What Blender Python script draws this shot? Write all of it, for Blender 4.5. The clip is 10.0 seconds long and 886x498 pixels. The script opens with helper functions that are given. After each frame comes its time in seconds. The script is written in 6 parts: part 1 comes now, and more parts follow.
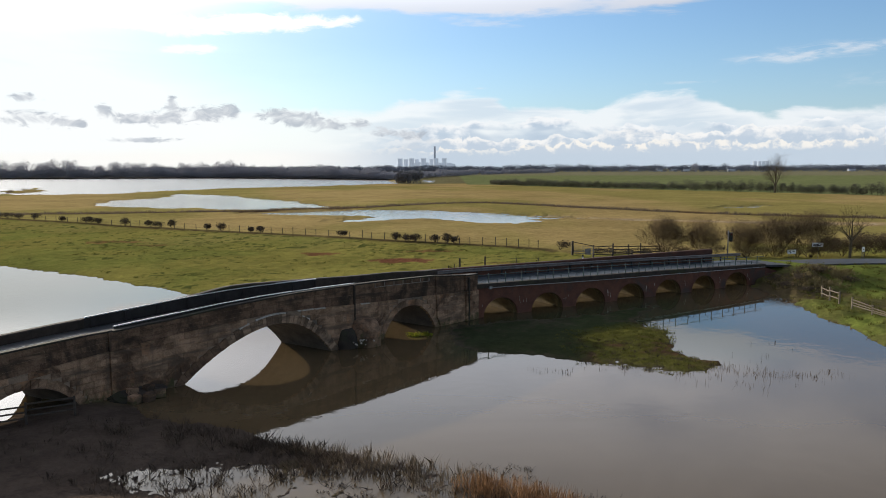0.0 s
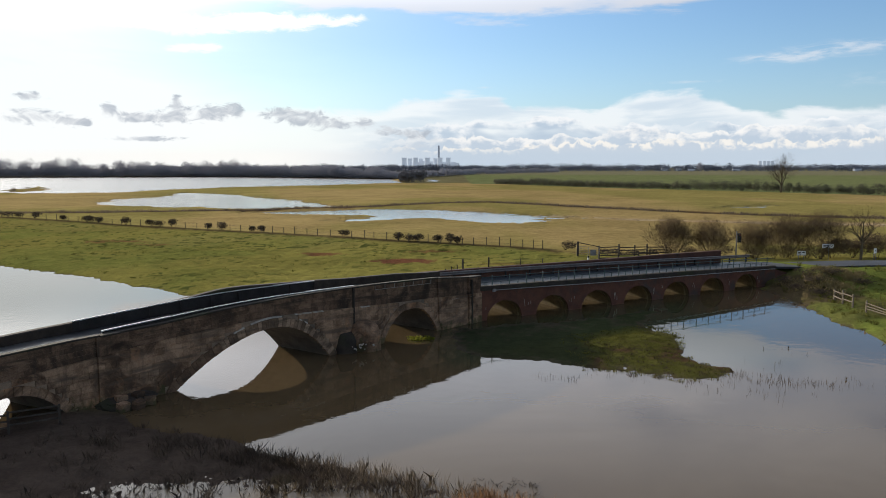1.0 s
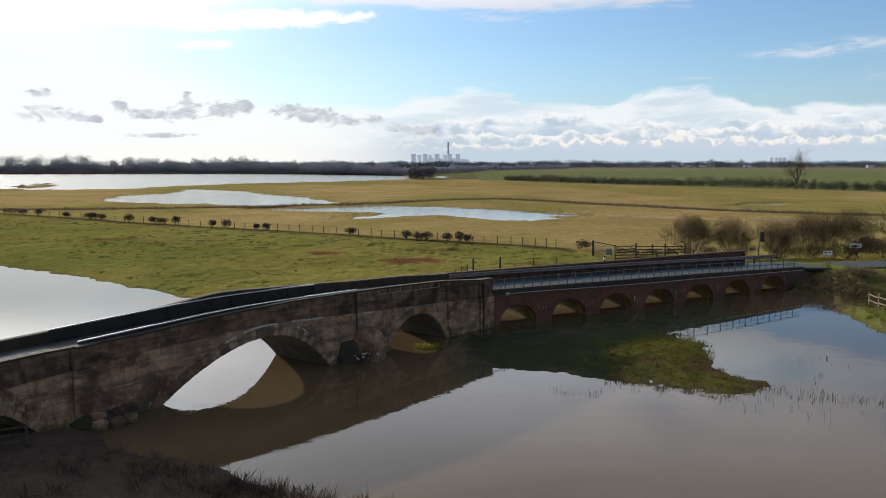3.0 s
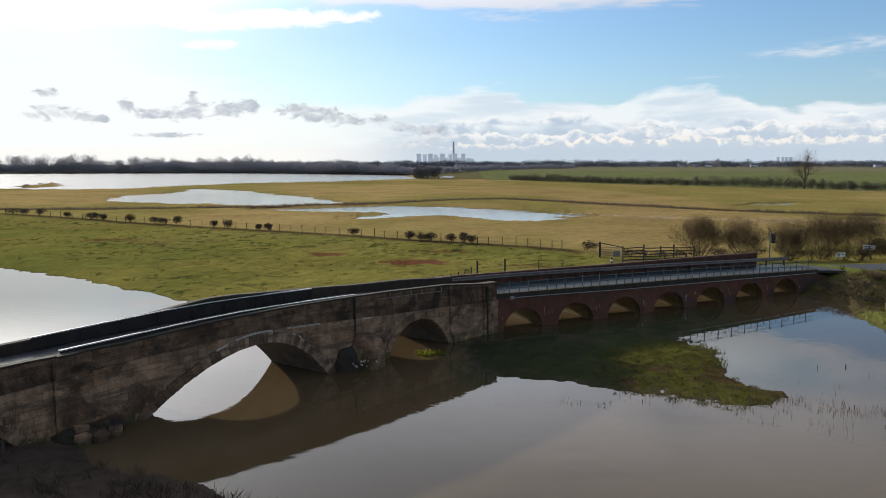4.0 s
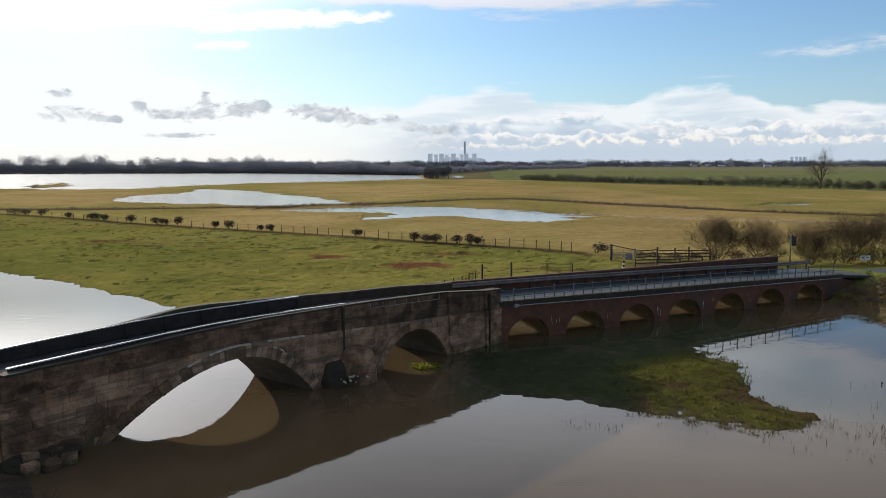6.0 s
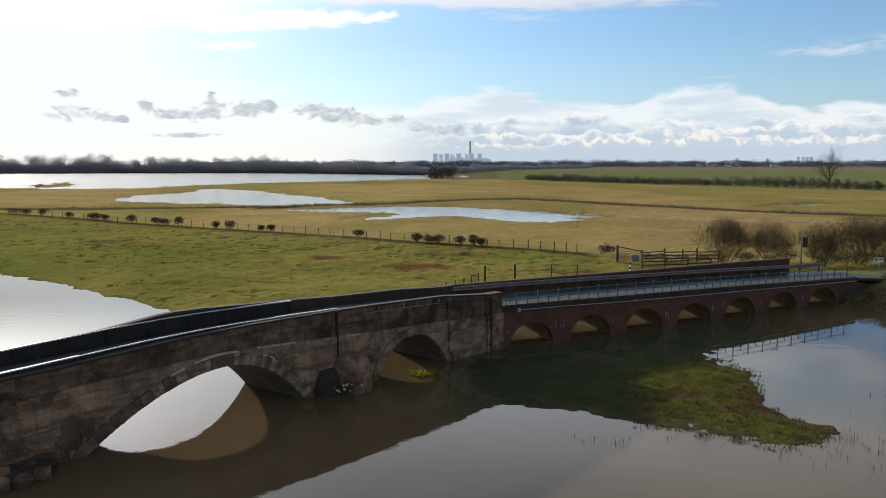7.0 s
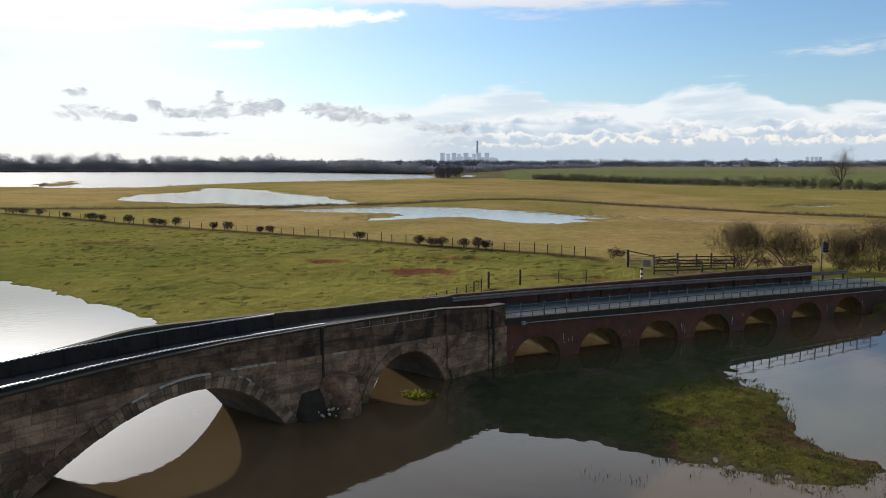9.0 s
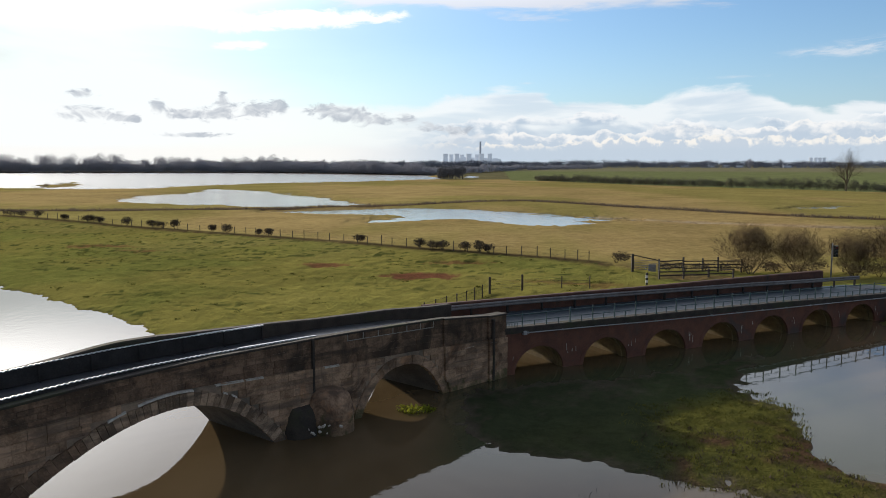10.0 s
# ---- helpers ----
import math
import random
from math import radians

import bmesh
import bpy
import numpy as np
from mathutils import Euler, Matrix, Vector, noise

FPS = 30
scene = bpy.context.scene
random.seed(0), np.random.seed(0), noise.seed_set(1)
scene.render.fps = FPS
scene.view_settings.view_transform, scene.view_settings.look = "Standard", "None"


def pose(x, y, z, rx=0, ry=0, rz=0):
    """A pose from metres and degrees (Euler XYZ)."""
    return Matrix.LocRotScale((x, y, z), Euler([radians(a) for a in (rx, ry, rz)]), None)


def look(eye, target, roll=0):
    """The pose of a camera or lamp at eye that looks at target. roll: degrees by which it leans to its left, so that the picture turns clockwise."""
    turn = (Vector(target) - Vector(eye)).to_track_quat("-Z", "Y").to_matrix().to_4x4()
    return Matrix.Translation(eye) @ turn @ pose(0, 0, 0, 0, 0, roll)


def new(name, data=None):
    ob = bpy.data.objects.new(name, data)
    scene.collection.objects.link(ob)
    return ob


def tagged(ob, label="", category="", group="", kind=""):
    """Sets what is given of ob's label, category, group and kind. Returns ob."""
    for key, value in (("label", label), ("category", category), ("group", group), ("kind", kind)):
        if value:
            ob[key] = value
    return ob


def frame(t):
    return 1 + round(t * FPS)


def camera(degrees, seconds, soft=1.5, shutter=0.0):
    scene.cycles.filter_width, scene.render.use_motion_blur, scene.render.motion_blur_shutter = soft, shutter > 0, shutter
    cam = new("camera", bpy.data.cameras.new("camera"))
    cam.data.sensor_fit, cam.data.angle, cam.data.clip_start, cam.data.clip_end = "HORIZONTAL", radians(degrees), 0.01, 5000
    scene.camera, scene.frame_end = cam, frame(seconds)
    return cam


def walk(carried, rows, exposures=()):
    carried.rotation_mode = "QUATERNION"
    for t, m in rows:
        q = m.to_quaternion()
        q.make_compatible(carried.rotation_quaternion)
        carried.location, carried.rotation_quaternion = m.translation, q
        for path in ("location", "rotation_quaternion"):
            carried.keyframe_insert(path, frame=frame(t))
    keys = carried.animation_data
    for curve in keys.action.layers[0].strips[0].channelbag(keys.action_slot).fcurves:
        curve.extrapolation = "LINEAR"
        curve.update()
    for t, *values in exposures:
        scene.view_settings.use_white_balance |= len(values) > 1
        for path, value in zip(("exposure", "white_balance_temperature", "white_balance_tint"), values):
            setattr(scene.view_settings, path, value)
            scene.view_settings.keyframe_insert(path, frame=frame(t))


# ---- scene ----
cam = camera(60.0, 10.0, soft=0.9)
PATH = [
    (0, (-0.296, -0.469, 11.569), (-0.318, 1.52, 11.358), -0.2),
    (0.5, (-0.243, 0.28, 11.57), (-0.27, 2.268, 11.357), -0.1),
    (1, (-0.203, 1.105, 11.552), (-0.235, 3.093, 11.339), -0.1),
    (1.5, (-0.224, 2.0, 11.507), (-0.26, 3.988, 11.292), -0.1),
    (2, (-0.255, 2.879, 11.486), (-0.297, 4.867, 11.267), -0.1),
    (2.5, (-0.293, 3.778, 11.457), (-0.342, 5.765, 11.236), -0.1),
    (4, (-0.139, 6.457, 11.475), (-0.209, 8.443, 11.252), -0.1),
    (4.5, (-0.014, 7.344, 11.46), (-0.09, 9.33, 11.236), -0.1),
    (5, (0.15, 8.234, 11.415), (0.066, 10.219, 11.191), -0.1),
    (5.5, (0.335, 9.15, 11.387), (0.243, 11.135, 11.164), -0.1),
    (7, (0.735, 11.847, 11.266), (0.622, 13.831, 11.043), -0.1),
    (7.5, (0.823, 12.791, 11.275), (0.704, 14.775, 11.052), -0.0),
    (8, (0.876, 13.638, 11.278), (0.753, 15.622, 11.054), -0.1),
    (8.5, (0.938, 14.539, 11.279), (0.811, 16.522, 11.056), -0.0),
    (9, (1.004, 15.464, 11.35), (0.873, 17.447, 11.125), -0.0),
    (9.5, (1.073, 16.335, 11.417), (0.938, 18.318, 11.193), -0.0),
    (10, (1.15, 17.204, 11.485), (1.011, 19.187, 11.262), 0.0),
]
walk(cam, [(t, look(eye, target, roll)) for t, eye, target, roll in PATH])

# ---- world, sun ----
SUN_AZ, SUN_EL = -41.0, 15.0


class Nodes:
    """Small helper to write node trees as formulas."""

    def __init__(self, tree):
        self.tree = tree
        tree.nodes.clear()

    def add(self, kind, **inputs):
        node = self.tree.nodes.new(kind)
        for key, value in inputs.items():
            self.put(node.inputs[key.replace("_", " ")], value)
        return node

    def put(self, socket, value):
        if isinstance(value, bpy.types.NodeSocket):
            self.tree.links.new(value, socket)
        else:
            socket.default_value = value

    def m(self, op, a, b=0.0, c=0.0, clamp=False):
        node = self.tree.nodes.new("ShaderNodeMath")
        node.operation, node.use_clamp = op, clamp
        for socket, value in zip(node.inputs, (a, b, c)):
            self.put(socket, value)
        return node.outputs[0]

    def step(self, value, lo, hi):
        node = self.tree.nodes.new("ShaderNodeMapRange")
        node.interpolation_type = "SMOOTHSTEP"
        self.put(node.inputs["Value"], value)
        self.put(node.inputs["From Min"], lo)
        self.put(node.inputs["From Max"], hi)
        return node.outputs["Result"]

    def noise(self, vector, scale, detail=4.0, rough=0.55, distort=0.0):
        node = self.tree.nodes.new("ShaderNodeTexNoise")
        if vector is not None:
            self.put(node.inputs["Vector"], vector)
        node.inputs["Scale"].default_value = scale
        node.inputs["Detail"].default_value = detail
        node.inputs["Roughness"].default_value = rough
        node.inputs["Distortion"].default_value = distort
        return node.outputs["Fac"]

    def mix(self, fac, a, b, how="MIX"):
        node = self.tree.nodes.new("ShaderNodeMix")
        node.data_type, node.blend_type = "RGBA", how
        self.put(node.inputs[0], fac)
        self.put(node.inputs[6], a)
        self.put(node.inputs[7], b)
        return node.outputs[2]

    def xyz(self, x, y, z):
        node = self.tree.nodes.new("ShaderNodeCombineXYZ")
        for socket, value in zip(node.inputs, (x, y, z)):
            self.put(socket, value)
        return node.outputs[0]

    def split(self, vector):
        node = self.tree.nodes.new("ShaderNodeSeparateXYZ")
        self.put(node.inputs[0], vector)
        return node.outputs


def make_sky():
    world = bpy.data.worlds.new("sky")
    scene.world = world
    world.use_nodes = True
    n = Nodes(world.node_tree)
    sky = n.add("ShaderNodeTexSky")
    sky.sky_type, sky.sun_disc = "NISHITA", False
    sky.sun_elevation, sky.sun_rotation = radians(SUN_EL), radians(SUN_AZ % 360)
    sky.air_density, sky.dust_density, sky.ozone_density = 1.0, 0.6, 2.0
    x, y, z = n.split(n.add("ShaderNodeTexCoord").outputs["Generated"])
    az = n.m("DEGREES", n.m("ARCTAN2", x, y))
    el = n.m("DEGREES", n.m("ARCSINE", z))
    over = n.m("ADD", n.m("MAXIMUM", z, 0.0), 0.18)
    high = n.noise(n.xyz(n.m("DIVIDE", x, over), n.m("DIVIDE", y, over), 1.5), 0.9, 5.0, 0.55)

    def grain(across, up, seed, detail=6.0, rough=0.58, distort=0.4):
        return n.noise(n.xyz(n.m("MULTIPLY", az, across), n.m("MULTIPLY", el, up), seed), 1.0, detail, rough, distort)

    def outline(*stops):
        """An elevation for each bearing, joined smoothly."""
        node = n.tree.nodes.new("ShaderNodeValToRGB")
        node.color_ramp.interpolation = "EASE"
        row = node.color_ramp.elements
        while len(row) < len(stops):
            row.new(0.5)
        for item, (a, e) in zip(row, stops):
            item.position = (a + 60.0) / 120.0
            item.color = (e / 16.0,) * 3 + (1.0,)
        n.put(node.inputs[0], n.m("DIVIDE", n.m("ADD", az, 60.0), 120.0))
        return n.m("MULTIPLY", n.split(node.outputs[0])[0], 16.0)

    def swing(field, much):
        return n.m("MULTIPLY", n.m("SUBTRACT", field, 0.5), much)

    def blob(a, e, wa, we):
        p = n.m("POWER", n.m("DIVIDE", n.m("SUBTRACT", az, a), wa), 2.0)
        q = n.m("POWER", n.m("DIVIDE", n.m("SUBTRACT", el, e), we), 2.0)
        return n.m("EXPONENT", n.m("MULTIPLY", n.m("ADD", p, q), -1.0))

    def total(terms):
        out = terms[0]
        for term in terms[1:]:
            out = n.m("ADD", out, term)
        return out

    h = math.cos(radians(SUN_EL))
    to_sun = (h * math.sin(radians(SUN_AZ)), h * math.cos(radians(SUN_AZ)), math.sin(radians(SUN_EL)))
    facing = total([n.m("MULTIPLY", part, k) for part, k in zip((x, y, z), to_sun)])
    angle = n.m("DEGREES", n.m("ARCCOSINE", facing))
    base = n.mix(1.0, sky.outputs[0], (SKY_GAIN * 0.77, SKY_GAIN * 0.95, SKY_GAIN * 1.18, 1.0), "MULTIPLY")
    # white veil of thin haze on the sun's side
    toward = n.m("ADD", n.m("POWER", n.m("DIVIDE", n.m("SUBTRACT", az, SUN_AZ), 21.0), 2.0), n.m("POWER", n.m("DIVIDE", n.m("SUBTRACT", el, 8.0), 16.0), 2.0))
    veil = n.m("MULTIPLY", n.m("EXPONENT", n.m("MULTIPLY", toward, -1.0)), 0.97)
    base = n.mix(1.0, base, n.mix(veil, (1.0, 1.0, 1.0, 1.0), (0.62, 0.66, 0.66, 1.0)), "MULTIPLY")
    thin = n.m("ADD", 0.62, n.m("MULTIPLY", grain(0.10, 0.50, 11.0, 5.0, 0.55), 0.50))
    base = n.mix(veil, base, n.mix(1.0, n.xyz(thin, thin, thin), (0.95, 1.0, 1.0, 1.0), "MULTIPLY"))
    # pale haze over the horizon
    haze = n.m("MULTIPLY", n.m("EXPONENT", n.m("MULTIPLY", n.m("MAXIMUM", el, 0.0), -0.30)), n.m("SUBTRACT", 0.90, n.m("MULTIPLY", veil, 0.75)))
    base = n.mix(haze, base, (0.46, 0.60, 0.79, 1.0))
    base = n.mix(n.step(el, 11.0, 6.0), base, (0.88, 0.93, 0.94, 1.0), "DARKEN")
    # high sheet of thin cloud with a ragged lower rim
    rim = outline((-60, 9.0), (-36, 9.6), (-30, 9.9), (-25, 10.8), (-21, 11.3), (-10, 11.2), (-4, 11.0), (3, 10.5), (10, 10.5), (15, 10.9), (19, 11.4), (23, 11.9), (30, 12.3), (60, 12.0))
    edge = n.m("SUBTRACT", n.m("ADD", el, swing(grain(0.16, 0.9, 5.0), 4.0)), rim)
    sheet = n.m("MULTIPLY", n.step(edge, -0.35, 0.75), n.step(high, 0.25, 0.55))
    lit = n.m("ADD", 0.14, n.m("MULTIPLY", n.m("MULTIPLY", n.step(facing, -0.1, 0.8), 1.12), n.m("MULTIPLY", n.m("ADD", 0.54, n.m("MULTIPLY", n.step(el, 11.0, 14.5), 0.56)), n.m("SUBTRACT", 1.0, n.m("MULTIPLY", n.step(el, 15.0, 27.0), 0.50)))))
    lit = n.m("ADD", lit, n.m("MULTIPLY", n.step(facing, 0.25, -0.3), 0.24))
    lit = n.mix(1.0, n.xyz(lit, lit, lit), (0.945, 0.97, 1.055, 1.0), "MULTIPLY")
    base = n.mix(n.m("MULTIPLY", sheet, 0.90), base, lit)
    # long white streak and a small lens cloud under it
    for line, half, wob, soft in ((outline((-60, 9.0), (-25, 9.65), (-20, 9.75), (-13, 10.15), (-6, 10.5), (60, 11)), outline((-60, 0), (-26, 0.0), (-22.5, 0.30), (-19, 0.62), (-14, 0.55), (-10.5, 0.45), (-8, 0.25), (-5.6, 0.0), (60, 0.0)), 1.5, 0.22),
                                  (outline((-60, 8.2), (-21, 8.1), (-16, 8.35), (60, 8.3)), outline((-60, 0), (-21.2, 0.0), (-19.0, 0.26), (-17.5, 0.30), (-16.2, 0.0), (60, 0.0)), 0.9, 0.16)):
        off = n.m("ABSOLUTE", n.m("SUBTRACT", n.m("ADD", el, swing(grain(0.55, 1.3, 21.0, 7.0, 0.62), wob)), line))
        streak = n.m("MULTIPLY", n.step(n.m("SUBTRACT", half, off), -soft, soft), n.step(half, 0.02, 0.14))
        base = n.mix(n.m("MULTIPLY", streak, 0.95), base, (0.95, 0.955, 0.96, 1.0))
    # towering soft white bank
    top = outline((-60, 4.2), (-34, 4.2), (-25, 3.7), (-14, 4.0), (-6, 4.2), (-2.4, 4.9), (0.4, 5.45), (2.5, 5.15), (4.6, 4.4), (6.6, 4.1), (10.0, 4.05), (11.6, 4.5), (14.6, 5.05), (16.4, 5.2), (18.4, 4.75), (20.2, 3.8), (22.3, 3.4), (25.2, 3.9), (28, 4.0), (60, 4.0))
    under = n.m("SUBTRACT", top, n.m("ADD", el, swing(grain(0.22, 0.7, 31.0, 6.0, 0.55), 2.2)))
    bank = n.m("MULTIPLY", n.step(under, -0.22, 0.36), n.m("ADD", 0.80, n.m("MULTIPLY", n.step(az, -4.0, -14.0), -0.12)))
    soft = n.step(n.m("ADD", grain(0.13, 0.75, 41.0, 5.0, 0.5), n.m("MULTIPLY", n.step(under, 0.2, 1.3), 0.10)), 0.46, 0.72)
    pale = n.mix(n.m("MULTIPLY", soft, 0.75), (0.86, 0.875, 0.895, 1.0), (0.55, 0.64, 0.745, 1.0))
    base = n.mix(bank, base, n.mix(n.step(az, -2.0, -12.0), pale, (0.89, 0.905, 0.91, 1.0)))
    # rows of heaped cloud, bright along the tops and grey below
    rows = ((outline((-60, 0), (-9, 2.3), (-4, 2.9), (0, 3.0), (3.0, 3.55), (7.0, 3.55), (10.5, 2.9), (14.5, 3.2), (17, 3.0), (22, 2.7), (26, 3.15), (60, 3.0)), 1.5, 0.42, 3.0, 0.85, (0.83, 0.85, 0.87, 1.0), (0.45, 0.545, 0.655, 1.0)),
            (outline((-60, 0), (-9, 1.9), (3, 2.1), (9, 2.3), (13, 2.65), (18, 2.4), (24, 2.6), (60, 2.5)), 1.2, 0.60, 13.0, 0.75, (0.86, 0.855, 0.845, 1.0), (0.50, 0.58, 0.675, 1.0)),
            (outline((-60, 0), (-9, 1.4), (2, 1.35), (8, 1.75), (16, 1.7), (60, 1.75)), 0.85, 0.85, 23.0, 0.50, (0.87, 0.84, 0.79, 1.0), (0.53, 0.60, 0.685, 1.0)))
    for line, amp, across, seed, deep, bright, dark in rows:
        lumps = n.m("ADD", swing(grain(across * 0.85, 0.28, seed, 4.0, 0.5, 0.5), amp * 1.7), swing(grain(across * 2.0, 1.0, seed + 2.0, 5.0, 0.54, 0.6), amp * 0.42))
        below = n.m("SUBTRACT", n.m("ADD", line, lumps), el)
        shade = n.step(n.m("ADD", below, swing(grain(across * 1.5, 1.3, seed + 5.0, 5.0, 0.6), 2.4)), 0.02, deep)
        here_on = n.m("MULTIPLY", n.step(below, -0.05, 0.09), n.m("MULTIPLY", n.step(az, -9.0, 1.0), n.step(grain(0.16, 0.5, seed + 8.0, 3.0), 0.30, 0.52)))
        base = n.mix(n.m("MULTIPLY", here_on, 0.92), base, n.mix(shade, bright, dark))
    # flat air under the clouds
    low = n.mix(n.step(az, 0.0, -14.0), (0.50, 0.585, 0.68, 1.0), (0.90, 0.89, 0.86, 1.0))
    base = n.mix(n.m("MULTIPLY", n.step(n.m("ADD", el, swing(grain(0.3, 1.2, 51.0), 0.5)), 1.45, 0.75), 0.86), base, low)
    wisps = total([blob(22.5, 7.2, 3.4, 0.42), blob(27.0, 7.65, 4.0, 0.50), n.m("MULTIPLY", blob(16.5, 5.85, 2.6, 0.14), 0.8), n.m("MULTIPLY", blob(27.5, 5.6, 3.0, 0.7), 0.5), n.m("MULTIPLY", blob(2.2, 5.75, 0.7, 0.12), 0.9)])
    base = n.mix(n.m("MULTIPLY", n.step(n.m("MULTIPLY", wisps, n.m("ADD", 0.5, swing(grain(0.45, 2.0, 61.0, 6.0, 0.6), 2.6))), 0.08, 0.95), 0.60), base, (0.74, 0.76, 0.80, 1.0))
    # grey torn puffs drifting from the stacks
    tatters = grain(0.85, 1.5, 71.0, 6.0, 0.60, 0.8)
    drift = total([blob(a, e, p, q) for a, e, p, q in ((-28.6, 3.25, 1.9, 0.50), (-26.2, 3.0, 1.1, 0.34), (-24.2, 4.0, 0.5, 0.5), (-22.6, 3.4, 1.1, 0.36), (-20.3, 3.45, 1.5, 0.55), (-19.8, 4.4, 0.5, 0.6), (-17.6, 3.75, 1.5, 0.62), (-15.9, 4.1, 0.6, 0.5),
                   (-12.5, 3.85, 1.5, 0.62), (-10.7, 3.5, 1.2, 0.55), (-9.0, 3.1, 1.0, 0.55), (-6.8, 3.1, 0.95, 0.42), (-5.1, 2.8, 0.75, 0.38), (-3.2, 2.45, 1.5, 0.36), (-22.0, 1.95, 2.6, 0.20), (-28.8, 4.6, 0.9, 0.3))])
    drift = n.m("MULTIPLY", n.step(n.m("ADD", n.m("MINIMUM", drift, 1.0), swing(tatters, 2.6)), 0.30, 0.95), n.step(drift, 0.10, 0.35))
    base = n.mix(n.m("MULTIPLY", drift, 0.86), base, n.mix(n.step(tatters, 0.42, 0.70), (0.60, 0.63, 0.67, 1.0), (0.40, 0.445, 0.51, 1.0)))
    steam = n.m("MULTIPLY", total([blob(-3.6, 1.1, 0.9, 0.35), blob(-2.6, 1.5, 0.9, 0.35), blob(-1.6, 1.9, 0.9, 0.3)]), n.step(grain(0.9, 1.6, 81.0), 0.35, 0.7))
    base = n.mix(n.m("MULTIPLY", steam, 0.45), base, (0.62, 0.65, 0.69, 1.0))
    # bright thin haze round the low sun
    bell = lambda wide, much: n.m("MULTIPLY", n.m("EXPONENT", n.m("MULTIPLY", n.m("POWER", n.m("DIVIDE", angle, wide), 2.0), -1.0)), much)
    glow = n.m("MULTIPLY", n.m("ADD", bell(15.0, 3.4), bell(30.0, 0.32)), n.step(el, 8.5, 13.5))
    base = n.mix(1.0, base, n.mix(1.0, n.xyz(glow, glow, glow), (1.0, 0.975, 0.93, 1.0), "MULTIPLY"), "ADD")
    out = n.add("ShaderNodeBackground", Color=base, Strength=SKY_STRENGTH)
    n.tree.links.new(out.outputs[0], n.add("ShaderNodeOutputWorld").inputs["Surface"])


SKY_GAIN, SKY_STRENGTH = 0.12, 1.0
make_sky()
scene.view_settings.exposure = 0.14
sun = new("sun", bpy.data.lights.new("sun", "SUN"))
sun.data.energy, sun.data.angle, sun.data.color = 4.6, radians(0.6), (1.0, 0.90, 0.74)
a, e = radians(SUN_AZ), radians(SUN_EL)
sun.matrix_world = look((math.sin(a) * 80, math.cos(a) * 80 + 60, math.tan(e) * 80), (0, 60, 0))


# ---- materials ----
def material(name, dark, light, scale=1.0, rough=0.85, bump=0.2, metal=0.0, stain=None, stain_scale=0.4, stain_cut=(0.5, 0.7), per_object=0.0, fine=9.0, lump=0.02, streak=None, moss=None, rust=None, spec=0.5):
    """A surface of two tones mixed by grain at two scales, with an optional stain and relief."""
    mat = bpy.data.materials.new(name)
    mat.use_nodes = True
    n = Nodes(mat.node_tree)
    at = n.add("ShaderNodeNewGeometry").outputs["Position"]
    coarse = n.noise(at, scale, 5.0, 0.6)
    grain = n.noise(at, scale * fine, 4.0, 0.65)
    blend = n.step(n.m("ADD", n.m("MULTIPLY", coarse, 0.6), n.m("MULTIPLY", grain, 0.4)), 0.32, 0.68)
    if per_object:
        rnd = n.add("ShaderNodeObjectInfo").outputs["Random"]
        blend = n.m("ADD", blend, n.m("MULTIPLY", n.m("SUBTRACT", rnd, 0.5), per_object), clamp=True)
    colour = n.mix(blend, (*dark, 1), (*light, 1))
    if stain:
        colour = n.mix(n.step(n.noise(at, stain_scale, 6.0, 0.65, 0.6), *stain_cut), colour, (*stain, 1))
    if streak:
        px, py, pz = n.split(at)
        drawn = n.noise(n.xyz(n.m("MULTIPLY", px, 0.35), n.m("MULTIPLY", py, 0.35), n.m("MULTIPLY", pz, 2.6)), 1.0, 6.0, 0.65, 0.4)
        colour = n.mix(n.m("MULTIPLY", n.step(drawn, 0.47, 0.66), 0.75), colour, (*streak, 1))
        runs = n.noise(n.xyz(n.m("MULTIPLY", px, 2.2), n.m("MULTIPLY", py, 2.2), n.m("MULTIPLY", pz, 0.25)), 1.0, 5.0, 0.6, 0.3)
        colour = n.mix(n.m("MULTIPLY", n.step(runs, 0.55, 0.72), 0.6), colour, (*streak, 1))
    if rust:
        colour = n.mix(n.m("MULTIPLY", n.step(n.noise(at, 0.9, 5.0, 0.6, 0.5), 0.56, 0.70), 0.6), colour, (*rust, 1))
    if moss:
        patch = n.m("SUBTRACT", n.noise(at, 1.3, 5.0, 0.65, 0.4), n.m("MULTIPLY", n.split(at)[2], 0.28))
        colour = n.mix(n.m("MULTIPLY", n.step(patch, 0.36, 0.52), 0.8), colour, (*moss, 1))
    relief = n.add("ShaderNodeBump", Strength=bump, Distance=lump, Height=n.m("ADD", coarse, n.m("MULTIPLY", grain, 0.6)))
    shader = n.add("ShaderNodeBsdfPrincipled", Base_Color=colour, Roughness=rough, Metallic=metal, Normal=relief.outputs[0])
    shader.inputs["Specular IOR Level"].default_value = spec
    n.tree.links.new(shader.outputs[0], n.add("ShaderNodeOutputMaterial").inputs["Surface"])
    return mat


